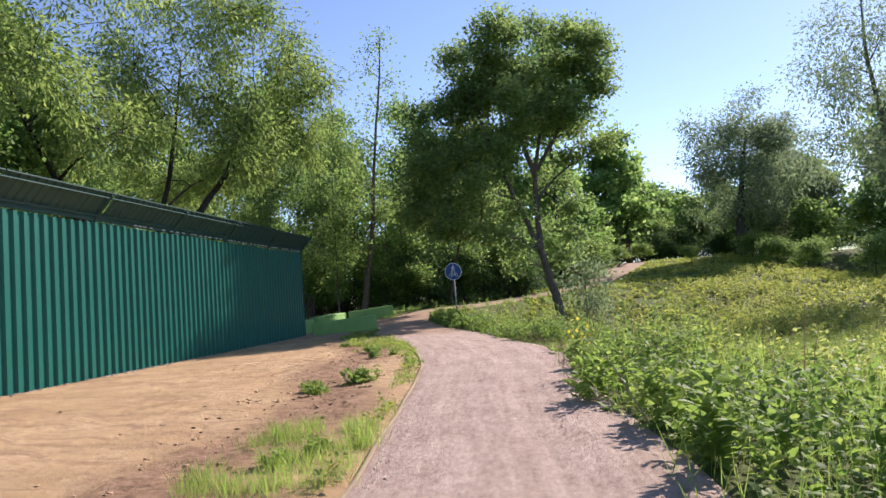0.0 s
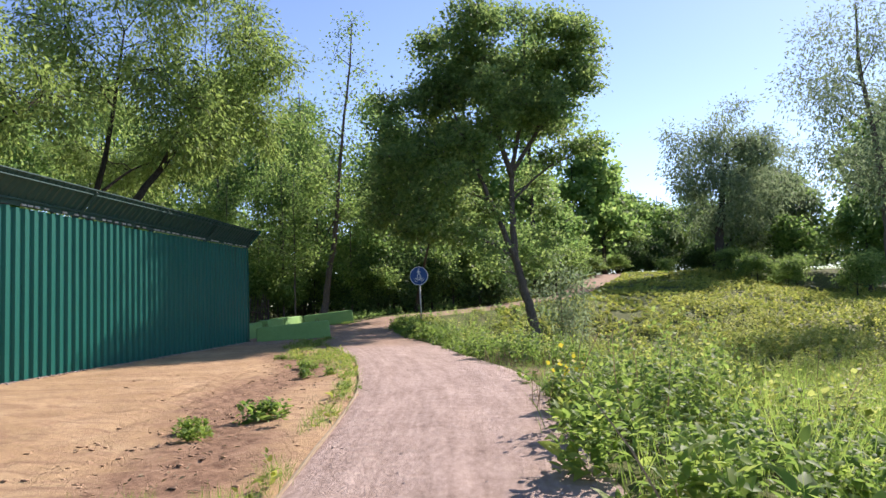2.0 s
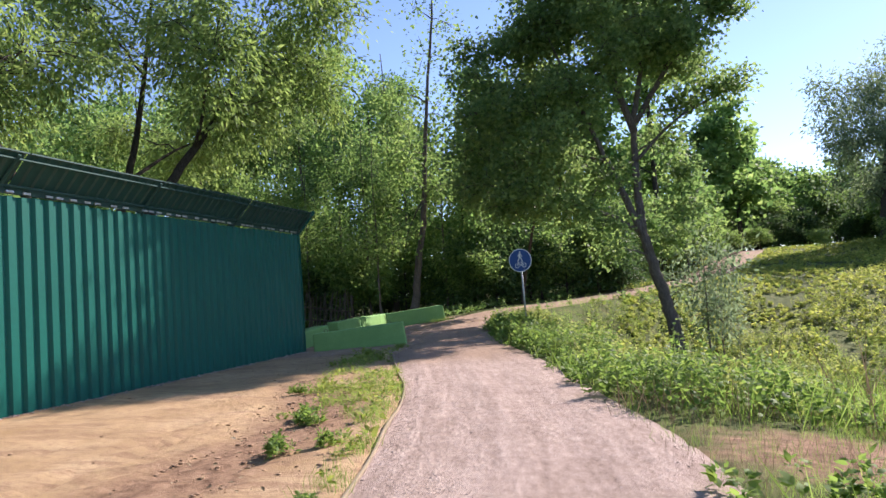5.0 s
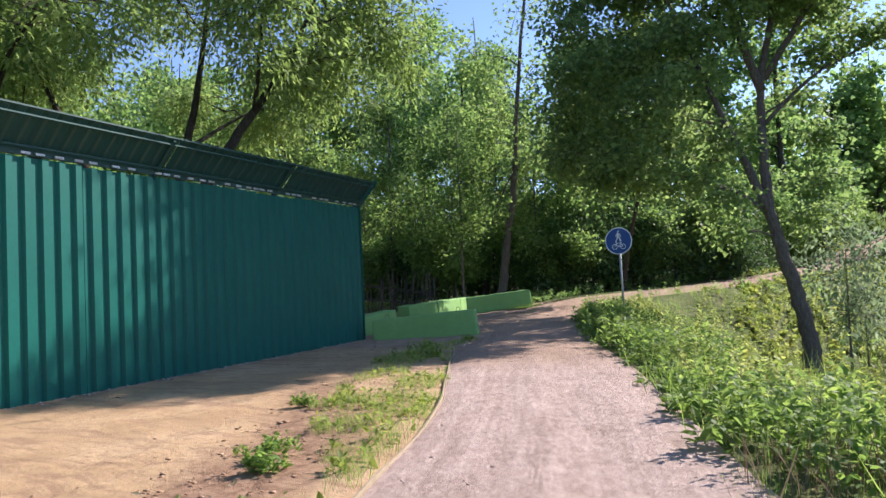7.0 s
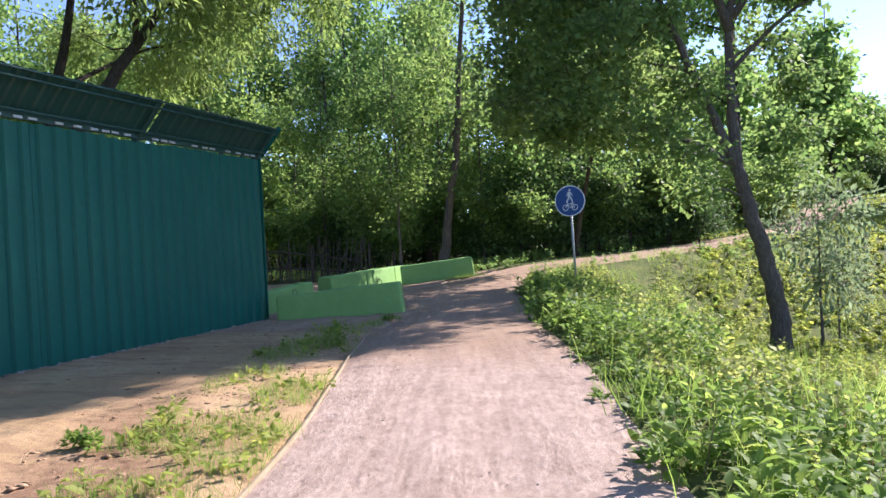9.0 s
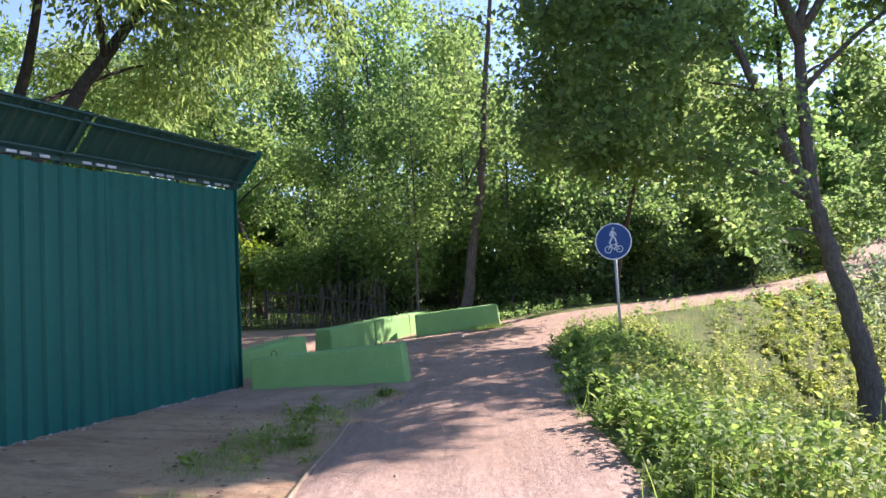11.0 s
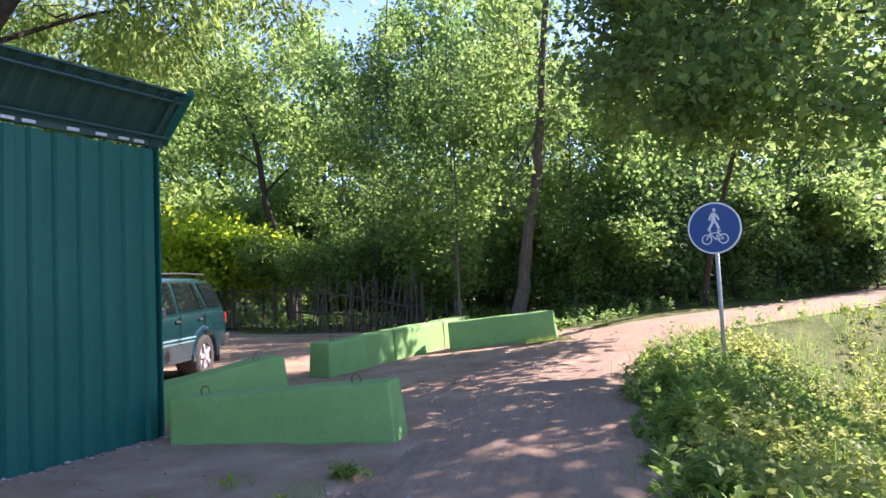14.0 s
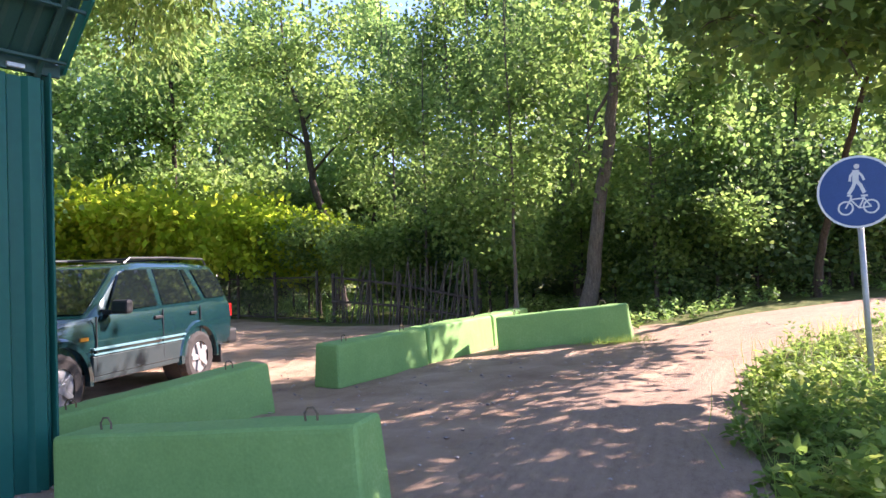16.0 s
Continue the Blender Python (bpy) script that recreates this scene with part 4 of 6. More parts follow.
SPEAR = (np.array([(0, 0, 0), (-0.24, 0.25, 0.05), (-0.17, 0.65, 0.02), (0, 1, -0.15), (0.17, 0.65, 0.02), (0.24, 0.25, 0.05), (0, 0.5, -0.02)]), [(0, 5, 6), (5, 4, 6), (4, 3, 6), (6, 3, 2), (6, 2, 1), (0, 6, 1)])


def unit(a):
    return a / np.maximum(np.linalg.norm(a, axis=-1, keepdims=True), 1e-9)


def leaves(pos, axis, up, size, shape):
    """Vertices and triangles of many leaves: each grows from pos along axis, its face turned to up."""
    outline, tris = shape
    y = unit(axis)
    x = unit(np.cross(y, up))
    z = np.cross(x, y)
    s = size[:, None, None]
    v = pos[:, None] + s * (outline[None, :, :1] * x[:, None] + outline[None, :, 1:2] * y[:, None] + outline[None, :, 2:] * z[:, None])
    k = len(outline)
    f = np.arange(len(pos))[:, None, None] * k + np.array(tris)[None]
    return v.reshape(-1, 3), f.reshape(-1, 3)


def tree_meshes(name, rng, trunk, r0, blobs, bark, leaf_mat, leaf, per_cluster, sigma, shape, droop=0.0, limb_from=0.35, twig=0.014, shell=0.45, lean_up=0.35, near_by=True, stems=()):
    """Trunk mesh and crown mesh. trunk: points; blobs: (centre, radii, clusters) of the crown; each blob hangs on one limb."""
    bm = bmesh.new()
    tr = [Vector(p) for p in trunk]
    fine = []
    for a, b in zip(tr, tr[1:]):
        fine += [a.lerp(b, k / 6) for k in range(6)]
    fine.append(tr[-1])
    for _ in range(3):
        fine = [fine[0]] + [(fine[k - 1] + fine[k] * 2 + fine[k + 1]) / 4 for k in range(1, len(fine) - 1)] + [fine[-1]]
    n = len(fine)
    radii = [r0 * (1.0 - 0.86 * (k / (n - 1)) ** 0.9) * (1 + 0.35 * math.exp(-k / 1.5)) for k in range(n)]
    jit = [p + Vector(rng.normal(0, 0.12 * r, 3)) for p, r in zip(fine, radii)]
    jit[0] = fine[0] - Vector((0, 0, 0.25))
    tube(bm, jit, radii, 10 if near_by else 8)
    nodes = [(p, r) for p, r in zip(jit, radii)][int(n * limb_from):]
    for line, r in stems:
        line = [Vector(p) for p in line]
        full = [a.lerp(b, k / 4) for a, b in zip(line, line[1:]) for k in range(4)] + [line[-1]]
        for _ in range(2):
            full = [full[0]] + [(full[k - 1] + full[k] * 2 + full[k + 1]) / 4 for k in range(1, len(full) - 1)] + [full[-1]]
        rs = [r * (1 - 0.8 * k / (len(full) - 1)) for k in range(len(full))]
        tube(bm, [p + Vector(rng.normal(0, 0.1 * r, 3)) for p in full], rs, 9)
        nodes += list(zip(full, rs))[len(full) // 3:]
    pos, axes, ups, sizes = [], [], [], []
    mid_line = Vector(tr[len(tr) // 2])
    for c, rad, count in sorted(blobs, key=lambda b: (Vector(b[0]).xy - mid_line.xy).length):
        c, rad = Vector(c), Vector(rad)
        # limb from the trunk below the blob
        best = min(nodes, key=lambda q: (q[0] - c).length + 1.1 * max(0, q[0].z - c.z + 0.45 * (q[0] - c).length))
        p0, rr = best
        mid = p0.lerp(c, 0.5) + Vector((rng.normal(0, 0.15), rng.normal(0, 0.15), 0.10 * (c - p0).length * (1 - droop)))
        limb = [p0 * (1 - t) ** 2 + mid * (2 * t * (1 - t)) + c * t * t for t in np.linspace(0, 1, 8)]
        limb = [q + Vector(rng.normal(0, 0.03 * (c - p0).length / 3, 3)) if 0 < k < 7 else q for k, q in enumerate(limb)]
        lr = min(rr * 0.62, 0.018 + 0.018 * (c - p0).length)
        lrs = [lr * (1 - 0.8 * k / 7) for k in range(8)]
        tube(bm, limb if near_by else limb[::2] + limb[-1:], lrs if near_by else lrs[::2] + lrs[-1:], 7 if near_by else 5, False)
        nodes += list(zip(limb[2:7], [v * 1.15 for v in lrs[2:7]]))
        near = list(zip(limb[3:], lrs[3:]))
        for _ in range(count):
            d = rng.normal(size=3)
            d /= np.linalg.norm(d)
            rad_f = rng.random() ** shell
            e = c + Vector((d[0] * rad.x, d[1] * rad.y, d[2] * rad.z)) * rad_f
            q, qr = min(near, key=lambda w: (w[0] - e).length)
            m2 = q.lerp(e, 0.55) + Vector((0, 0, 0.1 * (e - q).length))
            if near_by:
                tube(bm, [q, m2, e], [min(qr * 0.6, twig * 1.6), twig, twig * 0.35], 4, False)
            else:
                tube(bm, [q, e], [min(qr * 0.6, twig * 1.4), twig * 0.4], 3, False)
            k = int(per_cluster * (0.6 + 0.8 * rng.random()))
            g = rng.normal(size=(k, 3)) * np.array(sigma) * (0.7 + 0.6 * rng.random())
            # leaves follow the twig as well as its end
            along = rng.random((k, 1)) ** 0.6
            base = np.array(m2)[None] * (1 - along) + np.array(e)[None] * along
            pp = base + g
            if droop:
                pp[:, 2] -= droop * np.abs(rng.normal(0, 1, k)) * sigma[2] * 1.6
            pos.append(pp)
            ax = g + rng.normal(0, 0.4, (k, 3)) * np.mean(sigma)
            ax[:, 2] -= (0.25 + droop) * np.mean(sigma)
            axes.append(ax)
            u = rng.normal(0, 0.75, (k, 3))
            u[:, 2] += lean_up + 0.4
            ups.append(u)
            sizes.append(leaf * (0.65 + 0.7 * rng.random(k)))
    me = bpy.data.meshes.new(name + "_trunk")
    bm.to_mesh(me)
    bm.free()
    me.materials.append(bark)
    for p in me.polygons:
        p.use_smooth = True
    v, f = leaves(np.concatenate(pos), np.concatenate(axes), np.concatenate(ups), np.concatenate(sizes), shape)
    return me, mesh_from(name + "_crown", v, f, leaf_mat)


def place_tree(name, meshes, m, label, category="tree", group=""):
    ob = empty(name, m, label, category, group)
    t = leaf_part("trunk", meshes[0], ob)
    c = leaf_part("crown", meshes[1], ob)
    return ob


def ball_blobs(rng, centre, radii, n, blob, clusters, low=-0.9):
    """Blobs spread over a rounded crown."""
    out = []
    c = Vector(centre)
    while len(out) < n:
        d = rng.normal(size=3)
        d /= np.linalg.norm(d)
        if d[2] < low:
            continue
        f = rng.random() ** 0.4 * 0.85
        b = blob * (0.7 + 0.6 * rng.random())
        out.append((c + Vector((d[0] * radii[0], d[1] * radii[1], d[2] * radii[2])) * f, (b, b, b * 0.75), clusters))
    return out


# the maple beside the path, standing in the lower meadow
def maple():
    rng = np.random.default_rng(11)
    base = Vector((3.85, 29.0, flat(3.85, 29.0)))

    def rel(*points):
        return [tuple(Vector(p) - base) for p in points]
    trunk = rel(base, (3.8, 29.0, -0.9), (3.6, 28.9, 0.4), (3.25, 28.75, 1.7), (2.98, 28.65, 2.8), (2.98, 28.9, 4.3), (3.0, 29.3, 6.3), (3.4, 29.4, 8.0), (3.7, 29.4, 10.0), (3.8, 29.3, 12.8))
    stems = [(rel((3.0, 28.65, 2.6), (2.4, 28.5, 4.2), (1.9, 28.3, 5.6), (1.2, 28.1, 7.4), (0.6, 28.0, 9.2)), 0.13),
             (rel((3.05, 28.7, 2.6), (2.3, 28.4, 3.2), (1.2, 28.0, 3.6), (-0.3, 27.6, 4.2), (-1.6, 27.4, 4.8)), 0.085),
             (rel((3.0, 29.2, 6.0), (2.5, 29.1, 7.8), (2.2, 28.9, 9.8), (2.0, 28.9, 12.4)), 0.13),
             (rel((3.0, 29.3, 6.2), (4.2, 29.5, 8.0), (5.2, 29.6, 9.8), (5.8, 29.7, 11.4)), 0.1),
             (rel((3.25, 28.7, 1.9), (2.6, 28.4, 2.2), (1.8, 28.0, 2.0)), 0.035),
             (rel((3.0, 29.0, 5.0), (4.2, 29.2, 6.2), (5.6, 29.4, 6.9), (6.6, 29.5, 7.3)), 0.06)]
    blobs = ball_blobs(rng, (2.5, 29.2, 10.4), (3.6, 3.9, 4.1), 30, 0.95, 13)
    blobs += ball_blobs(rng, (-0.9, 28.4, 6.2), (2.4, 3.1, 2.9), 19, 0.95, 14)
    blobs += ball_blobs(rng, (-0.5, 28.8, 9.0), (2.0, 2.8, 2.0), 9, 1.0, 15)
    blobs += ball_blobs(rng, (5.3, 29.6, 11.0), (1.5, 2.2, 2.2), 10, 0.85, 14)
    blobs += ball_blobs(rng, (4.3, 29.4, 8.6), (1.6, 2.0, 1.5), 8, 0.75, 12)
    blobs += ball_blobs(rng, (0.5, 28.8, 10.8), (1.7, 2.4, 1.6), 8, 0.95, 14)
    blobs += [((6.3, 29.5, 7.3), (0.7, 0.9, 0.4), 11), ((5.5, 29.3, 7.1), (0.7, 0.9, 0.4), 9), ((4.6, 29.2, 6.8), (0.6, 0.8, 0.5), 8), ((0.8, 27.4, 3.5), (1.1, 1.0, 0.5), 15), ((-0.8, 27.0, 3.7), (1.2, 1.1, 0.6), 16), ((-0.2, 26.3, 4.0), (1.1, 1.0, 0.6), 14), ((1.9, 27.9, 4.4), (0.9, 1.0, 0.6), 13), ((-2.0, 27.6, 4.3), (1.1, 1.1, 0.6), 14), ((1.9, 27.2, 3.0), (0.6, 0.6, 0.35), 7), ((1.9, 27.9, 2.0), (0.4, 0.5, 0.3), 6), ((4.1, 29.0, 2.5), (0.45, 0.5, 0.5), 8), ((4.3, 29.2, 3.5), (0.5, 0.6, 0.5), 9), ((4.4, 29.4, 4.6), (0.6, 0.7, 0.6), 10), ((3.9, 29.8, 5.8), (0.8, 0.9, 0.7), 12), ((1.2, 27.8, 6.0), (1.1, 1.1, 0.8), 15), ((2.2, 28.0, 7.6), (1.1, 1.1, 0.8), 15), ((1.4, 26.8, 7.0), (1.1, 1.1, 0.8), 14), ((0.4, 26.2, 5.6), (1.2, 1.1, 0.8), 15)]
    blobs = [(Vector(c) - base, rad, n) for c, rad, n in blobs]
    me = tree_meshes("maple", rng, trunk, 0.25, blobs, M_BARK, M_MAPLE, 0.118, 56, (0.27, 0.27, 0.17), LOBED, limb_from=0.45, twig=0.014, stems=stems)
    place_tree("maple_tree", me, pose(*base), "tall leaning maple with forked stems and dark broad leaves")


maple()


# ---- woodland ----
def tree_kind(name, seed, height, r0, crown_z, radii, blobs, blob, clusters, per, sigma, leaf, bark, leafmat, shape=DIAMOND, droop=0.0, lean=(0, 0), top=0.96):
    rng = np.random.default_rng(seed)
    k = 5
    trunk = [(lean[0] * (i / k) ** 1.5 + rng.normal(0, 0.05) * height * 0.03 * i, lean[1] * (i / k) ** 1.5 + rng.normal(0, 0.05) * height * 0.03 * i, height * top * i / k) for i in range(k + 1)]
    bl = ball_blobs(rng, (lean[0] * 0.6, lean[1] * 0.6, crown_z), radii, blobs, blob, clusters)
    return tree_meshes(name, rng, trunk, r0, bl, bark, leafmat, leaf, per, sigma, shape, droop, limb_from=0.15, near_by=False)


KINDS = {
    "ash": tree_kind("ash", 21, 12, 0.15, 7.0, (2.6, 2.6, 5.2), 24, 1.1, 14, 24, (0.27, 0.27, 0.2), 0.15, M_BARK_DARK, M_FOREST),
    "alder": tree_kind("alder", 22, 10, 0.10, 5.6, (1.9, 1.9, 4.6), 20, 0.95, 14, 24, (0.25, 0.25, 0.19), 0.135, M_BARK_DARK, M_FOREST2),
    "sallow": tree_kind("sallow", 23, 8, 0.12, 4.3, (2.6, 2.6, 3.9), 22, 1.1, 14, 24, (0.28, 0.28, 0.22), 0.15, M_BARK_DARK, M_FOREST, droop=0.3),
    "poplar": tree_kind("poplar", 24, 15, 0.15, 9.0, (1.7, 1.7, 6.2), 22, 0.9, 13, 22, (0.26, 0.26, 0.24), 0.135, M_BARK, M_FOREST2),
    "understory": tree_kind("understory", 25, 4.5, 0.045, 2.2, (1.6, 1.6, 2.1), 16, 0.7, 13, 24, (0.22, 0.22, 0.17), 0.115, M_BARK_DARK, M_FOREST2, top=0.8),
    "sapling": tree_kind("sapling", 31, 8.5, 0.05, 4.6, (1.15, 1.15, 4.1), 20, 0.6, 9, 19, (0.22, 0.22, 0.2), 0.105, M_BARK, M_FOREST2),
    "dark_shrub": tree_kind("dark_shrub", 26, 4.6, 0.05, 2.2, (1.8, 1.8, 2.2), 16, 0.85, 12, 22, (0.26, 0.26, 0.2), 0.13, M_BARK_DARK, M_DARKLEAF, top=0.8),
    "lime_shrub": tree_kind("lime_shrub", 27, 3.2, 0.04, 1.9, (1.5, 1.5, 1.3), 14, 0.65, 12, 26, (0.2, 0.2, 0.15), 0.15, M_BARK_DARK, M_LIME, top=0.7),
    "grey_shrub": tree_kind("grey_shrub", 28, 2.0, 0.018, 1.1, (0.5, 0.5, 0.9), 9, 0.32, 9, 17, (0.1, 0.1, 0.14), 0.085, M_BARK, M_GREYLEAF, SLIM, top=0.8),
    "far_willow": tree_kind("far_willow", 29, 13, 0.42, 7.4, (5.4, 5.0, 6.4), 62, 1.35, 15, 24, (0.4, 0.4, 0.36), 0.27, M_BARK_DARK, M_GREYLEAF, SLIM, 0.5, (1.8, 0.5), 0.75),
    "thin_willow": tree_kind("thin_willow", 33, 15, 0.28, 9.0, (4.2, 4.0, 6.2), 44, 1.25, 12, 24, (0.45, 0.45, 0.42), 0.2, M_BARK, M_GREYLEAF, SLIM, 0.3, (0.8, 0.3), 0.9),
    "far_tree": tree_kind("far_tree", 30, 13, 0.2, 6.8, (2.8, 2.8, 6.0), 26, 1.3, 12, 11, (0.34, 0.34, 0.28), 0.39, M_BARK_DARK, M_FOREST, droop=0.2),
}
LABELS = {"thin_willow": "tall pale willow with a thin airy crown", "sapling": "thin young tree with sparse bright leaves", "ash": "tall woodland tree with dense green leaves", "alder": "slender woodland tree with pale green leaves", "sallow": "spreading woodland tree with drooping green leaves", "poplar": "tall narrow tree with thin pale crown", "understory": "young leafy understory tree among the wood", "dark_shrub": "dense shrub with shade put into its dark leaves", "lime_shrub": "bright yellow-green shrub beyond the parked car", "grey_shrub": "small grey-green willow bush", "far_willow": "broad grey-green willow beyond the meadow", "far_tree": "distant green tree on the rise"}
NAMES = {"thin_willow": "willow_tree", "sapling": "sapling", "ash": "woodland_tree", "alder": "slender_tree", "sallow": "spreading_tree", "poplar": "narrow_tree", "understory": "young_tree", "dark_shrub": "shrub", "lime_shrub": "shrub", "grey_shrub": "bush", "far_willow": "willow_tree", "far_tree": "distant_tree"}
FIRST = {}


def plant(kind, x, y, s=1.0, turn=0.0, tall=1.0):
    m = pose(x, y, flat(x, y) - 0.03, 0, 0, turn) @ Matrix.Diagonal((s, s, s * tall, 1))
    cat = "shrub" if kind in ("dark_shrub", "lime_shrub", "grey_shrub") else "tree"
    if kind not in FIRST:
        FIRST[kind] = place_tree(NAMES[kind], KINDS[kind], m, LABELS[kind], cat, "woodland" if cat == "tree" else "shrubs")
        return FIRST[kind]
    return copy_thing(FIRST[kind], m @ Matrix.Diagonal([1 / v for v in FIRST[kind].scale] + [1]))


def old_willow():
    """Big willow with three dark leaning stems behind the fence."""
    rng = np.random.default_rng(41)
    x, y = -10.6, 21.4
    stems = [([(0, 0, 0), (0.3, 0, 2.0), (1.0, 0.1, 3.8), (2.0, 0.5, 5.3), (3.0, 1.0, 6.8), (3.6, 1.4, 8.5)], 0.24),
             ([(-0.3, 0.2, 0), (-0.3, 0.2, 2.0), (-0.1, 0.4, 4.0), (0.4, 0.7, 6.5), (0.8, 1.0, 10.5)], 0.23),
             ([(-0.6, -0.2, 0), (-1.2, -0.3, 2.2), (-2.2, -0.6, 4.4), (-3.2, -0.8, 6.5), (-4.2, -1.2, 9.0)], 0.22),
             ([(-0.4, -0.4, 0), (-0.7, -1.6, 2.4), (-0.9, -3.2, 4.6), (-1.0, -5.0, 7.0), (-1.0, -6.6, 9.0)], 0.2)]
    ob = empty("old_willow_tree", pose(x, y, flat(x, y)), "large old willow with dark leaning stems behind the fence", "tree")
    crowns = [[((3.4, 1.0, 6.6), (2.0, 1.8, 1.4), 18), ((4.4, 2.2, 8.2), (1.8, 1.8, 1.4), 17), ((3.0, -0.6, 8.4), (1.9, 1.7, 1.4), 17), ((2.6, 2.8, 7.2), (1.7, 1.7, 1.4), 15), ((4.2, -1.6, 7.0), (1.6, 1.8, 1.2), 15), ((5.2, 0.6, 9.6), (1.5, 1.5, 1.3), 14), ((4.6, 2.4, 10.8), (1.6, 1.6, 1.3), 16), ((5.5, 2.6, 9.2), (1.3, 1.4, 1.2), 14), ((3.4, 1.6, 12.2), (1.7, 1.7, 1.3), 16), ((1.8, 2.5, 13.4), (1.7, 1.7, 1.2), 16), ((4.8, 3.2, 7.4), (1.3, 1.4, 1.1), 13), ((3.2, 3.6, 9.2), (1.6, 1.6, 1.3), 15)],
              [((0.6, 0.8, 8.4), (2.2, 2.0, 1.6), 19), ((1.4, 2.0, 10.6), (2.2, 2.0, 1.6), 19), ((-0.6, -0.8, 10.4), (2.0, 2.0, 1.6), 18), ((2.6, 0.4, 11.6), (1.9, 1.9, 1.5), 17), ((0.8, -2.2, 9.2), (1.8, 2.0, 1.5), 16), ((0.4, 1.0, 12.6), (1.8, 1.8, 1.4), 15), ((0.4, 4.2, 6.8), (1.6, 1.5, 0.9), 14), ((-1.4, 5.2, 6.6), (1.7, 1.6, 0.9), 14), ((1.6, 5.6, 7.8), (1.6, 1.6, 1.1), 14), ((-0.2, 6.4, 8.2), (1.8, 1.6, 1.1), 14), ((2.6, 4.0, 8.8), (1.5, 1.5, 1.1), 13), ((-3.0, 4.0, 7.4), (1.7, 1.6, 1.1), 14)],
              [((-3.0, -0.6, 7.6), (2.1, 2.0, 1.6), 18), ((-4.4, -1.0, 9.4), (2.1, 2.1, 1.6), 18), ((-2.4, 1.2, 9.6), (2.0, 2.0, 1.5), 17), ((-5.2, 0.6, 7.6), (1.8, 1.9, 1.5), 15), ((-3.4, -2.6, 6.2), (1.7, 1.7, 1.3), 14)],
              [((-0.6, -4.4, 7.4), (2.0, 2.2, 1.5), 18), ((0.6, -6.4, 8.6), (2.1, 2.1, 1.6), 18), ((-1.4, -7.6, 9.6), (2.0, 2.1, 1.6), 17), ((1.8, -4.6, 6.6), (1.7, 1.9, 1.2), 15), ((1.6, -8.2, 7.2), (1.8, 2.0, 1.3), 16), ((2.2, -6.2, 10.4), (1.8, 1.9, 1.5), 16)]]
    for (stem, r), bl in zip(stems, crowns):
        bl = [(c, rad, int(n * 1.8)) for c, rad, n in bl]
        a, b = tree_meshes("old_willow", rng, stem, r, bl, M_BARK_DARK, M_WILLOW, 0.16, 70, (0.27, 0.27, 0.24), SLIM, 0.6, 0.3)
        leaf_part("trunk", a, ob)
        leaf_part("crown", b, ob)


old_willow()


def tall_tree():
    """Tall grey trunk with a thin top, rising out of the wood."""
    rng = np.random.default_rng(43)
    x, y = -6.2, 33.3
    trunk = [(0, 0, 0), (0.35, 0, 2.2), (0.75, 0, 4.4), (0.9, 0, 6.4), (1.15, 0.0, 8.8), (1.65, 0.1, 12.6), (1.75, 0.1, 14.6)]
    bl = [((0.1, -0.4, 3.6), (0.8, 0.8, 0.8), 6), ((1.2, -0.2, 5.4), (0.9, 0.9, 0.8), 7), ((0.4, 0, 7), (1.0, 1.0, 1.0), 9), ((1.3, 0.4, 8.6), (1.0, 1.0, 0.9), 8), ((0.1, -0.4, 9.4), (0.9, 0.9, 0.9), 7), ((1.2, 0, 11), (0.9, 0.9, 1.0), 7), ((1.9, 0.2, 12.4), (0.7, 0.7, 1.0), 5), ((0.9, -0.2, 13), (0.6, 0.6, 1.0), 5), ((1.6, 0.1, 14.4), (0.6, 0.6, 0.9), 5)]
    me = tree_meshes("tall_tree", rng, trunk, 0.17, bl, M_BARK, M_FOREST2, 0.12, 34, (0.34, 0.34, 0.34), DIAMOND, limb_from=0.4)
    place_tree("tall_tree", me, pose(x, y, flat(x, y)), "tall grey-barked tree with a thin sparse top")


def crooked_tree():
    """Dark crooked stem beyond the parked car."""
    rng = np.random.default_rng(44)
    x, y = -15.9, 36.0
    trunk = [(0.4, -0.2, 0), (0.1, -0.1, 1.6), (-0.3, 0, 2.9), (-0.9, 0, 4.2), (-1.1, 0, 5.6), (-1.35, 0, 6.8), (-2.2, 0.2, 8.2), (-2.5, 0.3, 10.4)]
    bl = [((-2.2, 0, 5.4), (1.3, 1.2, 0.9), 12), ((0.8, 0, 6.0), (1.3, 1.2, 1.0), 13), ((-1.2, -0.5, 7.4), (1.5, 1.4, 1.1), 15), ((-3.0, -0.4, 7.6), (1.4, 1.3, 1.1), 13), ((0.4, 0.3, 8.2), (1.5, 1.4, 1.1), 14), ((-1.4, 0, 9.8), (1.5, 1.4, 1.2), 14), ((1.8, -0.2, 4.6), (0.9, 0.9, 0.7), 8)]
    bl = [((c[0] - 0.75, c[1], c[2] + 1.1), rad, n) for c, rad, n in bl]
    me = tree_meshes("crooked_tree", rng, trunk, 0.21, bl, M_BARK_DARK, M_FOREST2, 0.14, 70, (0.42, 0.42, 0.32), DIAMOND, limb_from=0.45)
    place_tree("crooked_tree", me, pose(x, y, flat(x, y)), "dark crooked tree beside the earth lot")


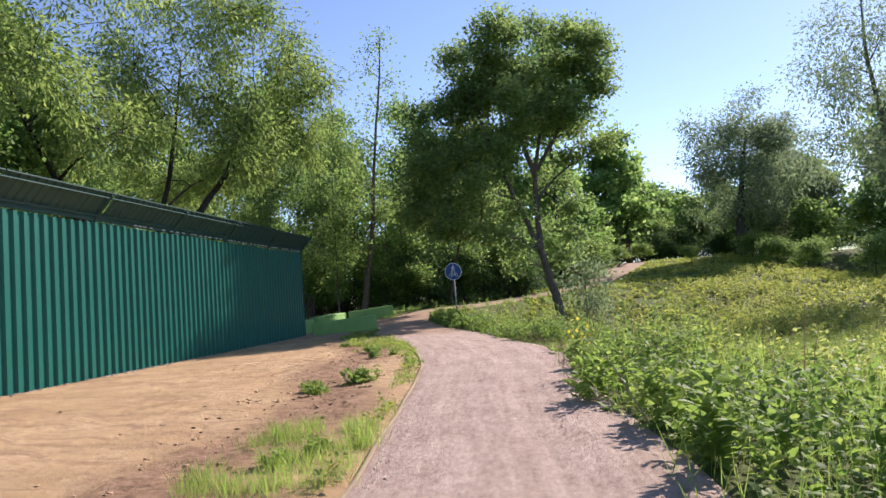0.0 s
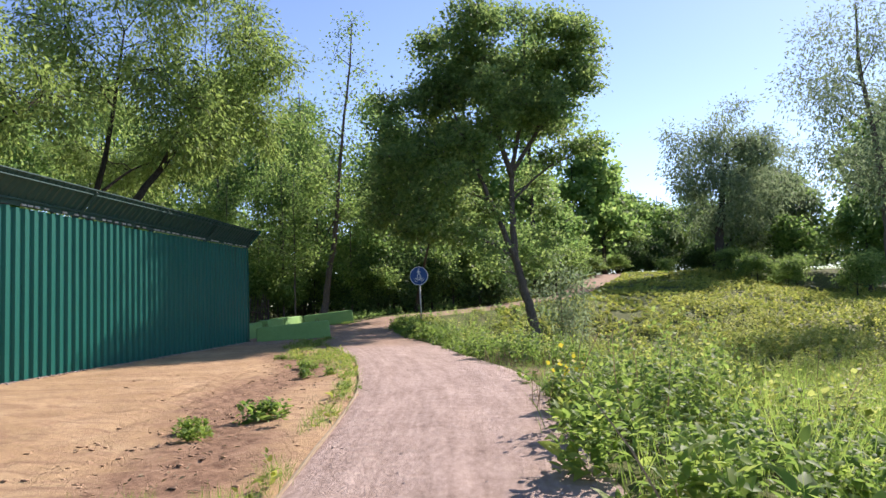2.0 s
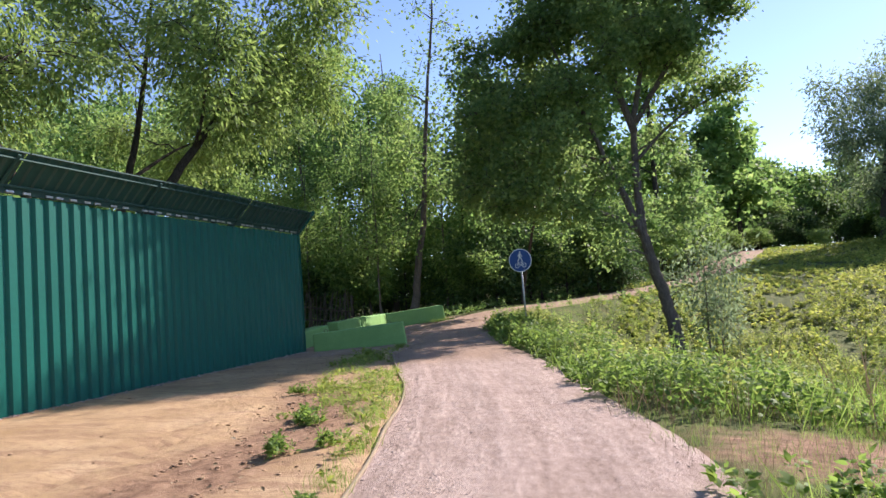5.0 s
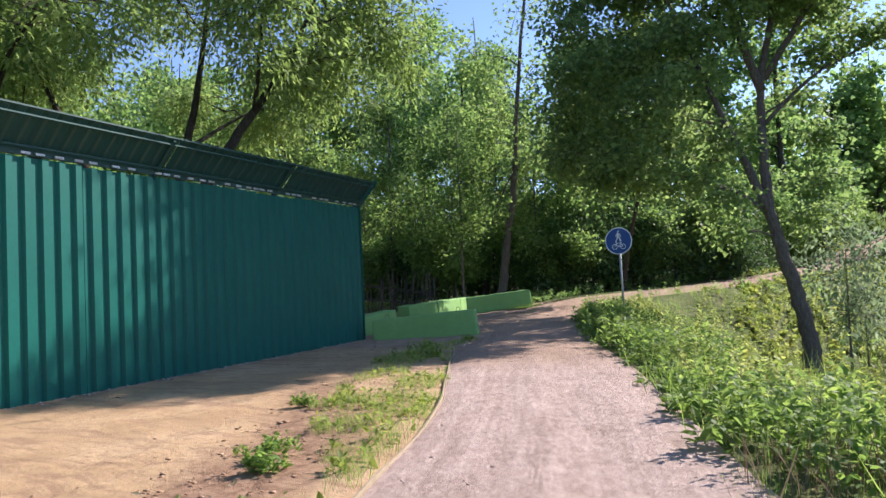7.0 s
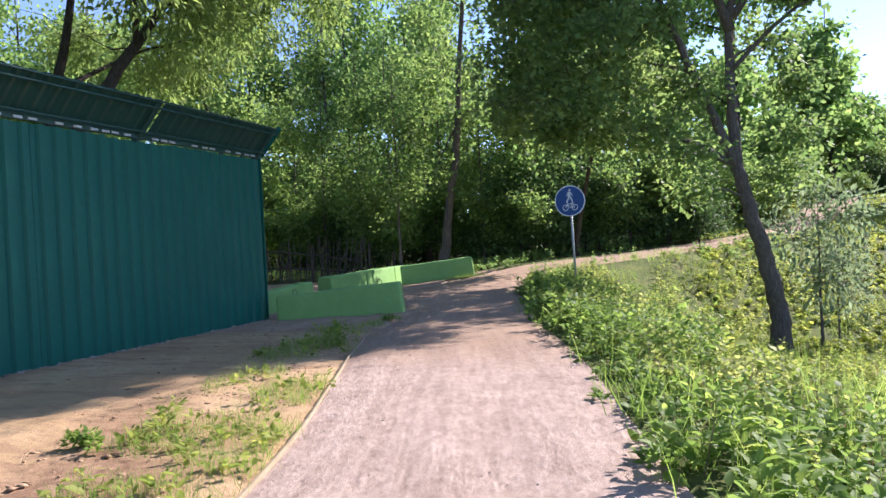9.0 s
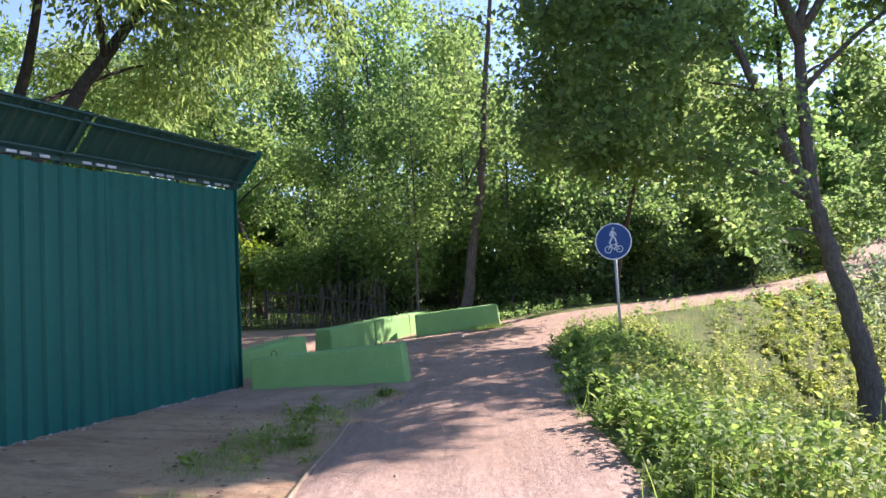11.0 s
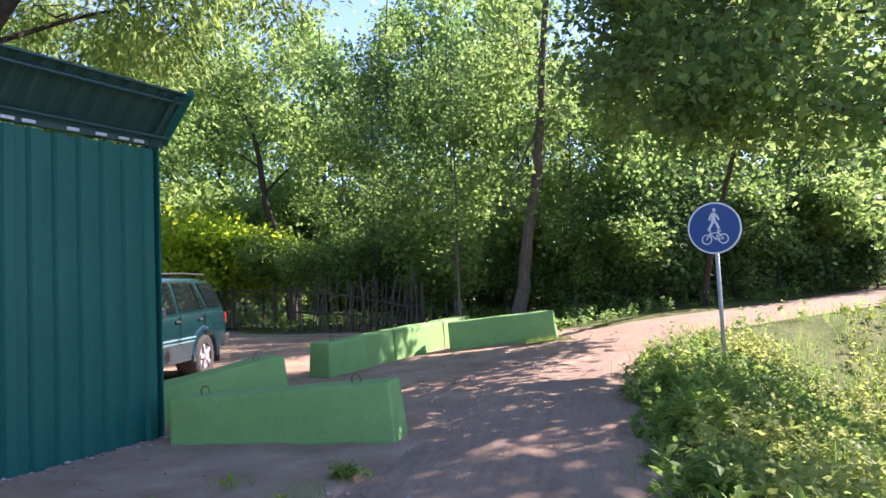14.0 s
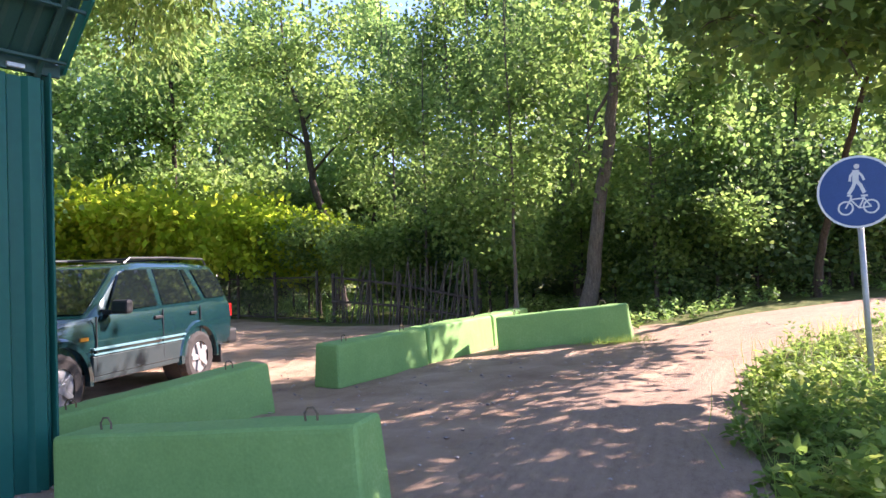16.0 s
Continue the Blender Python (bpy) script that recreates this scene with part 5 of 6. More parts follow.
def overhanging_tree():
    """Broad dark tree past the far path, its crown reaching over it."""
    rng = np.random.default_rng(45)
    x, y = -1.95, 35.2
    trunk = [(0, 0, 0), (0.2, -0.3, 1.2), (0.7, -1.2, 2.6), (1.3, -2.4, 4.2), (1.7, -3.4, 6.0), (1.8, -4.0, 7.6)]
    bl = ball_blobs(rng, (1.2, -3.0, 5.4), (2.0, 2.4, 2.2), 11, 1.0, 14, -0.75)
    # dark bark puts the shade around this trunk into its colour
    me = tree_meshes("overhanging_tree", rng, trunk, 0.095, bl, M_BARK_DARK, M_MAPLE, 0.14, 42, (0.28, 0.28, 0.2), LOBED, limb_from=0.3)
    place_tree("overhanging_tree", me, pose(x, y, flat(x, y)), "broad dark-leaved tree overhanging the far path")


tall_tree()
crooked_tree()
overhanging_tree()

R2 = np.random.default_rng(5)
# front row of the wood along the far side of path and lot
for kind, x, y, s, tall in (("sapling", -6.9, 31.4, 0.9, 1.0), ("sapling", -8.3, 34.0, 1.1, 1.0), ("sapling", -9.8, 34.8, 1.0, 1.1), ("sapling", -5.0, 34.4, 1.0, 0.95), ("sapling", -11.6, 35.0, 1.0, 1.0), ("sapling", -7.2, 36.4, 1.2, 1.1), ("sapling", -13.4, 36.0, 1.1, 1.0), ("sapling", -4.0, 36.0, 1.0, 1.0), ("sallow", -32.0, 33.0, 1.4, 1.2), ("sallow", -30.0, 27.0, 1.3, 1.2), ("ash", -12.6, 51.5, 1.3, 1.1), ("ash", -27.0, 53.0, 1.4, 1.1), ("ash", -19.5, 53.0, 1.4, 1.1), ("sallow", -6.0, 52.5, 1.4, 1.3), ("ash", -11.8, 14.6, 0.85, 1.0), ("ash", -12.5, 9.6, 0.9, 1.0), ("sallow", -13.0, 5.5, 1.1, 1.1), ("ash", -13.8, 17.5, 0.9, 1.0), ("ash", -14.0, 12.5, 1.0, 1.0), ("ash", -16.5, 20.5, 1.1, 1.1), ("sallow", -4.6, 36.6, 0.85, 1.0), ("alder", -2.6, 39.0, 0.85, 0.85),
                            ("sallow", -19.5, 42.5, 1.1, 1.1), ("poplar", -9.0, 39.5, 0.95, 1.0), ("poplar", -14.5, 41.0, 0.95, 1.0), ("alder", -5.6, 42.5, 0.9, 1.0),
                            ("ash", -23.5, 35.5, 1.1, 1.0), ("sallow", -25.5, 31.0, 1.2, 1.1), ("alder", 0.2, 42.0, 0.9, 0.8), ("sallow", 2.4, 46.5, 0.9, 0.8), ("ash", -12.0, 45.0, 1.1, 1.1),
                            ("sallow", -21.0, 27.0, 1.1, 1.15), ("ash", -18.5, 22.0, 1.1, 1.0), ("sallow", -16.5, 15.0, 1.2, 1.1), ("ash", -15.0, 8.5, 1.1, 1.0),
                            ("ash", -13.0, 1.0, 1.0, 1.0), ("alder", -27.0, 38.0, 1.3, 1.1), ("ash", -28.0, 45.0, 1.3, 1.1)):
    plant(kind, x, y, s, float(R2.uniform(0, 360)), tall)
for k in range(19):
    x = -19 + k * 1.18 + float(R2.normal(0, 0.3))
    y = 35.3 + 0.9 * math.sin(k * 1.3) + max(0, (x + 4) * 0.9) + float(R2.normal(0, 0.3))
    plant("understory" if k % 6 else "dark_shrub", x, y, float(R2.uniform(0.65, 1.05)), float(R2.uniform(0, 360)), float(R2.uniform(0.85, 1.2)))
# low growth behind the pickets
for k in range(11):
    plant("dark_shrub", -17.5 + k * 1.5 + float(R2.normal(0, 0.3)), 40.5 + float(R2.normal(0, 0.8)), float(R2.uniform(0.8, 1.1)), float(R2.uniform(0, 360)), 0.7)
# thicket behind the sign, its shadow put into the dark leaf colour
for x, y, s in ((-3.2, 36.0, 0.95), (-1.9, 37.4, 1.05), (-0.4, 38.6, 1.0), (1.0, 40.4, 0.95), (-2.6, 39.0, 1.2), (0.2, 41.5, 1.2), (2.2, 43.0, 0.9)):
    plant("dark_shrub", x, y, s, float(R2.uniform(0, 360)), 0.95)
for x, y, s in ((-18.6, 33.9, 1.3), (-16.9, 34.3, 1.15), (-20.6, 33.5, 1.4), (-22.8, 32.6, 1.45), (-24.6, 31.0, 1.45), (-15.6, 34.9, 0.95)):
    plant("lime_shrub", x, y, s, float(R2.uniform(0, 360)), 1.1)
for x, y, s in ((-23.0, 37.5, 1.7), (-26.0, 38.0, 1.8), (-21.0, 41.0, 1.7), (-25.0, 42.5, 2.0), (-30.0, 42.0, 2.0)):
    plant("understory", x, y, s, float(R2.uniform(0, 360)), 1.0)
for x, y, s in ((-4.0, 50.0, 1.9), (-9.0, 51.0, 2.1), (-14.0, 50.0, 1.9), (-19.0, 51.0, 2.1), (-24.0, 50.0, 2.0), (1.5, 51.0, 1.7)):
    plant("understory", x, y, s, float(R2.uniform(0, 360)), 0.9)
plant("grey_shrub", 4.8, 29.8, 2.3, 30)
plant("grey_shrub", 5.25, 30.3, 1.5, 130)
# beyond the meadow
for k in range(10):
    plant("understory", 4 + k * 3.6 + float(R2.normal(0, 0.5)), 84 + 6 * math.sin(k * 1.9) - 0.25 * k, float(R2.uniform(1.5, 2.1)), float(R2.uniform(0, 360)), 0.9)
plant("far_willow", 20.2, 62.5, 1.12, 20, 1.05)
plant("thin_willow", 22.4, 39.0, 1.1, 150, 1.1)
plant("far_willow", 38.0, 66.0, 1.3, 260, 1.1)
plant("far_willow", 28.5, 72.0, 1.05, 80, 1.0)
for x, y, s, tall in ((12.0, 73.0, 0.85, 1.05), (9.0, 71.0, 0.8, 0.9), (14.6, 82.0, 0.8, 0.9), (7.2, 60.0, 0.7, 0.8), (6.0, 53.5, 0.62, 0.8), (18.0, 92.0, 0.8, 0.85), (22.0, 96.0, 0.8, 0.8), (27.0, 98.0, 0.9, 0.8), (33.0, 92.0, 0.95, 0.9), (24.0, 74.0, 0.6, 0.7), (30.0, 72.0, 0.8, 0.8), (36.0, 66.0, 0.9, 0.9), (40.0, 78.0, 1.0, 1.0), (4.5, 62.0, 1.0, 0.9), (1.0, 56.0, 1.0, 0.9), (4.0, 84.0, 1.0, 0.9), (36.0, 48.0, 0.9, 0.9), (21.0, 108.0, 0.9, 0.8), (20.0, 84.0, 0.7, 0.7), (26.0, 86.0, 0.7, 0.7), (32.0, 62.0, 0.8, 0.9), (27.0, 64.0, 0.7, 0.8), (38.0, 56.0, 0.9, 0.9)):
    plant("far_tree", x, y, s * (1.35 if y > 70 else 1.0), float(R2.uniform(0, 360)), tall)
for x, y, s in ((5.8, 51.0, 1.2), (6.4, 55.0, 1.3), (4.2, 47.5, 1.2), (20.0, 58.5, 0.9), (15.5, 60.0, 0.6), (20.5, 54.0, 0.9), (23.0, 55.0, 1.0), (26.0, 51.0, 1.2), (22.0, 60.0, 0.9), (25.0, 61.0, 0.9), (13.0, 70.0, 0.7), (10.0, 64.0, 0.7), (7.0, 57.0, 0.8)):
    plant("understory", x, y, s, float(R2.uniform(0, 360)), 0.85)

for x, y, s in ((-36.0, 36.0, 1.4), (-41.0, 41.0, 1.5), (-33.0, 40.0, 1.3), (-39.0, 31.0, 1.4), (-34.0, 46.0, 1.4)):
    plant("ash", x, y, s, float(R2.uniform(0, 360)), 1.1)
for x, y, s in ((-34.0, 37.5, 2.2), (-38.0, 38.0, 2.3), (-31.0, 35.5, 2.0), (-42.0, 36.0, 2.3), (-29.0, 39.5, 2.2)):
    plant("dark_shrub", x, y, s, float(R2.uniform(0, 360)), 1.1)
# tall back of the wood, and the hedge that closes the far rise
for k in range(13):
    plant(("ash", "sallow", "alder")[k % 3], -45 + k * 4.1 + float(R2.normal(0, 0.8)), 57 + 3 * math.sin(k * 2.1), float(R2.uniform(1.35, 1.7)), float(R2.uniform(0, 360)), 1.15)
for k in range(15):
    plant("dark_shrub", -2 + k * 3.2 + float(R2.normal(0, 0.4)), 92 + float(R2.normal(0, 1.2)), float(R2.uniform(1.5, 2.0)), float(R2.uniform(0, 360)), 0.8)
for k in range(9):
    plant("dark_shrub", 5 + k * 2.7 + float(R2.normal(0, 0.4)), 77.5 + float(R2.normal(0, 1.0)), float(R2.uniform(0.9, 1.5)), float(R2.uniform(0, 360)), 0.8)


# ---- weeds, grass and small growth ----
def scatter(rng, n, x0, x1, y0, y1, keep):
    x, y = rng.uniform(x0, x1, n), rng.uniform(y0, y1, n)
    k = keep(x, y)
    x, y = x[k], y[k]
    return np.stack([x, y, land(x, y)], -1)


def right_side(x, y):
    return x - interp(y, RIGHT_Y, RIGHT_X)


def meadow(x, y):
    d = right_side(x, y)
    bare = (np.hypot((x - 4.3) / 1.9, (y - 10.7) / 1.25) < 1) | (np.abs(x - 8.6 - 0.08 * (y - 25)) < 0.35) & (y > 16) & (y < 34)
    trunk = np.hypot(x - 3.85, y - 29.0) < 0.35
    return (d > 0.05) & (far_path_d(x, y) > 1.35) & ~bare & ~trunk & ~((y > 27) & (x < -1.6))


def herbs(rng, pos, height, n_leaves, leaf, shape, spread=0.16):
    """Upright herbs: leaves set round a stem, larger below."""
    k = len(pos)
    h = height * (0.55 + 0.75 * rng.random(k))
    t = rng.random((k, n_leaves)) ** 0.8
    ang = rng.random((k, n_leaves)) * 2 * np.pi
    lean = rng.normal(0, 0.12, (k, 1, 2)) * h[:, None, None] * t[..., None]
    out = np.stack([np.cos(ang), np.sin(ang)], -1)
    p = np.zeros((k, n_leaves, 3))
    p[..., :2] = pos[:, None, :2] + lean + out * spread * 0.15
    p[..., 2] = pos[:, None, 2] + h[:, None] * (0.08 + 0.92 * t)
    a = np.concatenate([out * (0.5 + 0.7 * rng.random((k, n_leaves, 1))), (-0.25 + 1.25 * rng.random((k, n_leaves, 1)))], -1)
    u = np.concatenate([-out * 0.3 + rng.normal(0, 0.5, (k, n_leaves, 2)), np.ones((k, n_leaves, 1))], -1)
    s = leaf * (1.15 - 0.55 * t) * (0.6 + 0.7 * rng.random((k, n_leaves))) * (0.8 + 0.4 * rng.random((k, 1)))
    v, f = leaves(p.reshape(-1, 3), a.reshape(-1, 3), u.reshape(-1, 3), s.ravel(), shape)
    # stems
    top = np.zeros((k, 3))
    top[:, :2] = pos[:, :2] + lean[:, 0] / np.maximum(t[:, :1], 0.2) * 0.9
    top[:, 2] = pos[:, 2] + h
    sv, sf = leaves(pos - np.array([0, 0, 0.02]), top - pos, np.tile([[1.0, 0.3, 0.1]], (k, 1)), h, (np.array([(-0.006, 0, 0), (0.006, 0, 0), (0.002, 1, 0), (-0.002, 1, 0)]), [(0, 1, 2), (0, 2, 3)]))
    return np.concatenate([v, sv]), np.concatenate([f, sf + len(v)])


BLADE = (np.array([(-0.011, 0, 0), (0.011, 0, 0), (-0.009, 0.5, 0.03), (0.009, 0.5, 0.03), (0, 1, 0.16)]), [(0, 1, 3), (0, 3, 2), (2, 3, 4)])


def blades(rng, pos, height, per, spread, wide=1.0):
    k = len(pos)
    p = np.repeat(pos, per, 0)
    p[:, :2] += rng.normal(0, spread, (k * per, 2))
    a = np.concatenate([rng.normal(0, 0.33, (k * per, 2)), np.ones((k * per, 1))], -1)
    u = np.concatenate([rng.normal(0, 1, (k * per, 2)), -0.2 * np.ones((k * per, 1))], -1)
    s = height * (0.45 + 0.9 * rng.random(k * per))
    o, t = BLADE
    return leaves(p, a, u, s, (o * np.array([wide, 1, 1]), t))


def stuff(name, v, f, material, label, category):
    ob = new(name, mesh_from(name, v, f, material))
    return tagged(ob, label, category, kind="stuff")


def join(*pairs):
    vs, fs, n = [], [], 0
    for v, f in pairs:
        vs.append(v)
        fs.append(f + n)
        n += len(v)
    return np.concatenate(vs), np.concatenate(fs)


def build_weeds():
    rng = np.random.default_rng(77)
    # dense verge along the path
    verge = scatter(rng, 11000, -2, 6, -5, 27, lambda x, y: meadow(x, y) & (right_side(x, y) < 1.9 + 0.5 * np.sin(y * 1.7)) & (rng.random(len(x)) < 0.3 + 0.7 * smooth(0.1, 0.8, right_side(x, y) + 0.5 * noise2(x, y, 1.4, 15.0))))
    gap = (np.abs(verge[:, 1] - 10.8) < 1.0) & (right_side(verge[:, 0], verge[:, 1]) < 2)
    verge = verge[~gap]
    tall = 0.42 + 0.2 * np.sin(verge[:, 1] * 1.1) + 0.16 * np.sin(verge[:, 1] * 2.7 + verge[:, 0] * 2)
    tall = np.clip(tall * 0.92, 0.16, 0.68) * (0.38 + 0.72 * smooth(0, 1.1, right_side(verge[:, 0], verge[:, 1]))) * (1 + 0.5 * noise2(verge[:, 0], verge[:, 1], 0.9, 21.0)) * np.where(verge[:, 1] < 9, 1.15, np.where(verge[:, 1] > 20, 0.68, 0.85))
    stuff("verge_weeds", *herbs(rng, verge, tall, 21, 0.088, NARROW), M_WEED_GREEN, "dense green nettles and weeds beside the path", "weeds")
    soft = scatter(rng, 1100, 2.4, 6.2, 9.2, 12.8, lambda x, y: right_side(x, y) > 0.1)
    stuff("trodden_grass", *blades(rng, soft[::2], 0.1, 9, 0.09), M_GRASS, "trodden short grass by the path", "grass")
    stuff("trodden_straw", *blades(rng, soft[::3], 0.13, 8, 0.1), M_DRY, "trodden bleached grass by the path", "dry grass")
    inner = scatter(rng, 10500, 1, 16, -5, 40, lambda x, y: meadow(x, y) & (noise2(x, y, 0.55, 2.0) > -0.16) & (right_side(x, y) > 1.2) & (rng.random(len(x)) < np.clip(1.3 - y / 60, 0.3, 1)))
    th = np.clip(0.38 + 0.25 * np.sin(inner[:, 0] * 0.9) * np.sin(inner[:, 1] * 0.7), 0.12, 0.7)
    mound = noise2(inner[:, 0], inner[:, 1], 0.55, 2.0)
    th = th * (0.6 + 1.5 * np.clip(mound + 0.16, 0, 0.6))
    green = noise2(inner[:, 0], inner[:, 1], 0.35, 8.0) > 0.02
    stuff("meadow_nettles", *herbs(rng, inner[green], np.clip(th[green] * 1.1, 0.1, 0.6), 22, 0.085, NARROW), M_WEED, "green nettle mounds over the meadow", "weeds")
    inner, th = inner[~green], th[~green]
    stuff("meadow_weeds", *herbs(rng, inner, np.clip(th, 0.1, 0.55), 26, 0.075, DIAMOND), M_WEED2, "pale green sunlit weeds over the meadow", "weeds")
    hummock = scatter(rng, 15500, 2, 34, 18, 66, lambda x, y: meadow(x, y) & (noise2(x, y, 0.45) > -0.25) & (rng.random(len(x)) < smooth(17, 29, y + 3 * np.sin(x * 0.7))))
    hh = np.clip(0.4 + 0.22 * np.sin(hummock[:, 0] * 0.6) * np.sin(hummock[:, 1] * 0.5), 0.2, 1.0)
    hh = np.where(far_path_d(hummock[:, 0], hummock[:, 1]) < 7, np.minimum(hh * 0.3, 0.16), hh)
    stuff("far_weeds", *herbs(rng, hummock, hh, 15, 0.13, DIAMOND), M_WEED, "bramble and weed mounds across the far meadow", "weeds")
    far = scatter(rng, 5000, 4, 40, 40, 90, lambda x, y: far_path_d(x, y) > 1.3)
    stuff("far_grass", *blades(rng, far, 0.2, 5, 0.3, 4.0), M_GRASS, "short sunlit grass on the far rise", "grass")
    g = scatter(rng, 6000, -2, 14, -5, 34, lambda x, y: meadow(x, y) & (right_side(x, y) > 0.12))
    stuff("meadow_grass", *blades(rng, g, 0.30, 9, 0.12), M_GRASS, "uncut grass among the meadow weeds", "grass")
    tg = scatter(rng, 3600, 2.5, 13, -4, 22, lambda x, y: meadow(x, y) & (right_side(x, y) > 1.4) & (noise2(x, y, 0.5, 12.0) > -0.05))
    stuff("tall_grass", *blades(rng, tg, 0.58, 8, 0.12, 0.55), M_GRASS, "tall uncut grass standing among the weeds", "grass")
    bank = scatter(rng, 5200, -1.6, 8, 13, 28.5, lambda x, y: meadow(x, y) & (right_side(x, y) > 0.4) & (rng.random(len(x)) < smooth(12, 18, y) * (1 - smooth(5, 8, right_side(x, y)))))
    low = 0.3 + 0.22 * noise2(bank[:, 0], bank[:, 1], 0.8, 31.0)
    sunny = noise2(bank[:, 0], bank[:, 1], 0.6, 33.0) > 0.05
    stuff("bank_weeds", *herbs(rng, bank[~sunny], np.clip(low[~sunny], 0.12, 0.5), 20, 0.075, NARROW), M_WEED_GREEN, "low brambles and weeds on the bank below the path", "weeds")
    stuff("bank_herbs", *herbs(rng, bank[sunny], np.clip(low[sunny], 0.12, 0.45), 22, 0.07, DIAMOND), M_WEED2, "yellow-green herbs on the sunny bank", "weeds")
    bs = bank[rng.random(len(bank)) < 0.16]
    stuff("bank_straw", *blades(rng, bs, 0.34, 7, 0.12, 0.8), M_DRY, "rusty dead stems among the bank weeds", "dry grass")
    # under the wood and behind the far path
    u = scatter(rng, 4200, -26, 5, 30, 46, lambda x, y: (far_path_d(x, y) > 1.4) & (y > 33.4 + 0.8 * np.sin(x * 0.6)) | ((x > -4.4) & (far_path_d(x, y) > 1.4) & (y > 29) & (y > 31 + x * 1.6)))
    stuff("wood_floor_weeds", *herbs(rng, u, 0.32 * np.ones(len(u)), 15, 0.085, DIAMOND), M_FOREST, "low shaded weeds on the woodland floor", "weeds")
    # dry stalks standing in the meadow
    d = scatter(rng, 620, 3.5, 14, 3, 26, lambda x, y: meadow(x, y) & (noise2(x, y, 0.5, 5.0) > 0.0))
    stuff("dry_stalks", *blades(rng, d, 0.85, 3, 0.08, 0.6), M_DRY, "dry brown stalks standing in the meadow", "dry stalks")
    st = scatter(rng, 1500, 2, 9, 6, 22, lambda x, y: meadow(x, y) & (noise2(x, y, 0.6, 9.0) > 0.12))
    stuff("straw", *blades(rng, st, 0.3, 8, 0.14), M_DRY, "bleached dead grass between green weeds", "dry grass")
    # grass strip between sand and edging
    s = scatter(rng, 15000, -4, 2.0, -4, 20.4, lambda x, y: (interp(y, LEFT_Y, LEFT_X) - x > 0.06) & (interp(y, LEFT_Y, LEFT_X) - x < np.where(y > 11.5, 0.3 + 0.95 * smooth(11.5, 14, y) * (1 - 0.3 * smooth(17, 20, y)), 0.28)) & (noise2(x, y, 1.5, 4.0) > np.where(y > 11.5, -0.16, -0.02)))
    stuff("strip_grass", *blades(rng, s, 0.12, 12, 0.05), M_GRASS, "patchy grass between sand and edging board", "grass")
    tuft = scatter(rng, 700, 0.45, 1.6, 2.0, 4.2, lambda x, y: (noise2(x, y, 2.2, 17.0) > -0.02) & (interp(y, LEFT_Y, LEFT_X) - x > 0.05))
    stuff("tuft_grass", *blades(rng, tuft, 0.15, 9, 0.05), M_GRASS, "bright grass tufts at the sand's edge", "grass")
    s2 = s[rng.random(len(s)) < 0.22]
    stuff("strip_weeds", *herbs(rng, s2, 0.12 * np.ones(len(s2)), 7, 0.08, SPEAR), M_WEED, "small weeds in the sandy strip", "weeds")
    foot = scatter(rng, 260, -4.4, -3.3, 28.2, 28.75, lambda x, y: y < 28.62 + 0.316 * (x + 3.6) - 0.12)
    stuff("block_grass", *blades(rng, foot, 0.11, 7, 0.05), M_GRASS, "bright grass tuft at a concrete block's foot", "grass")


def weed_plant(x, y, s, label="leafy green weed growing in bare sand", shape=NARROW, mat=M_WEED_GREEN, h=0.22, n=96, leaf=0.105):
    rng = np.random.default_rng(int(abs(x * 100) + abs(y * 1000)))
    z = flat(x, y)
    c = np.stack([rng.normal(0, 0.13 * s, 9), rng.normal(0, 0.13 * s, 9), np.zeros(9)], -1)
    v, f = herbs(rng, c, h * s * np.ones(9), n // 3, leaf * s, shape)
    cut = len(v) - 36
    ob = empty("weed_plant", pose(x, y, z), label, "weed", "weeds by the path")
    leaf_part("leaves", mesh_from("leaves", v[:cut], f[f.max(1) < cut], mat), ob)
    tagged(leaf_part("stalk_tuft", mesh_from("stalk_tuft", v[cut:], f[f.min(1) >= cut] - cut, M_GRASS), ob, "thin pale stems"), kind="stuff")
    return ob


build_weeds()


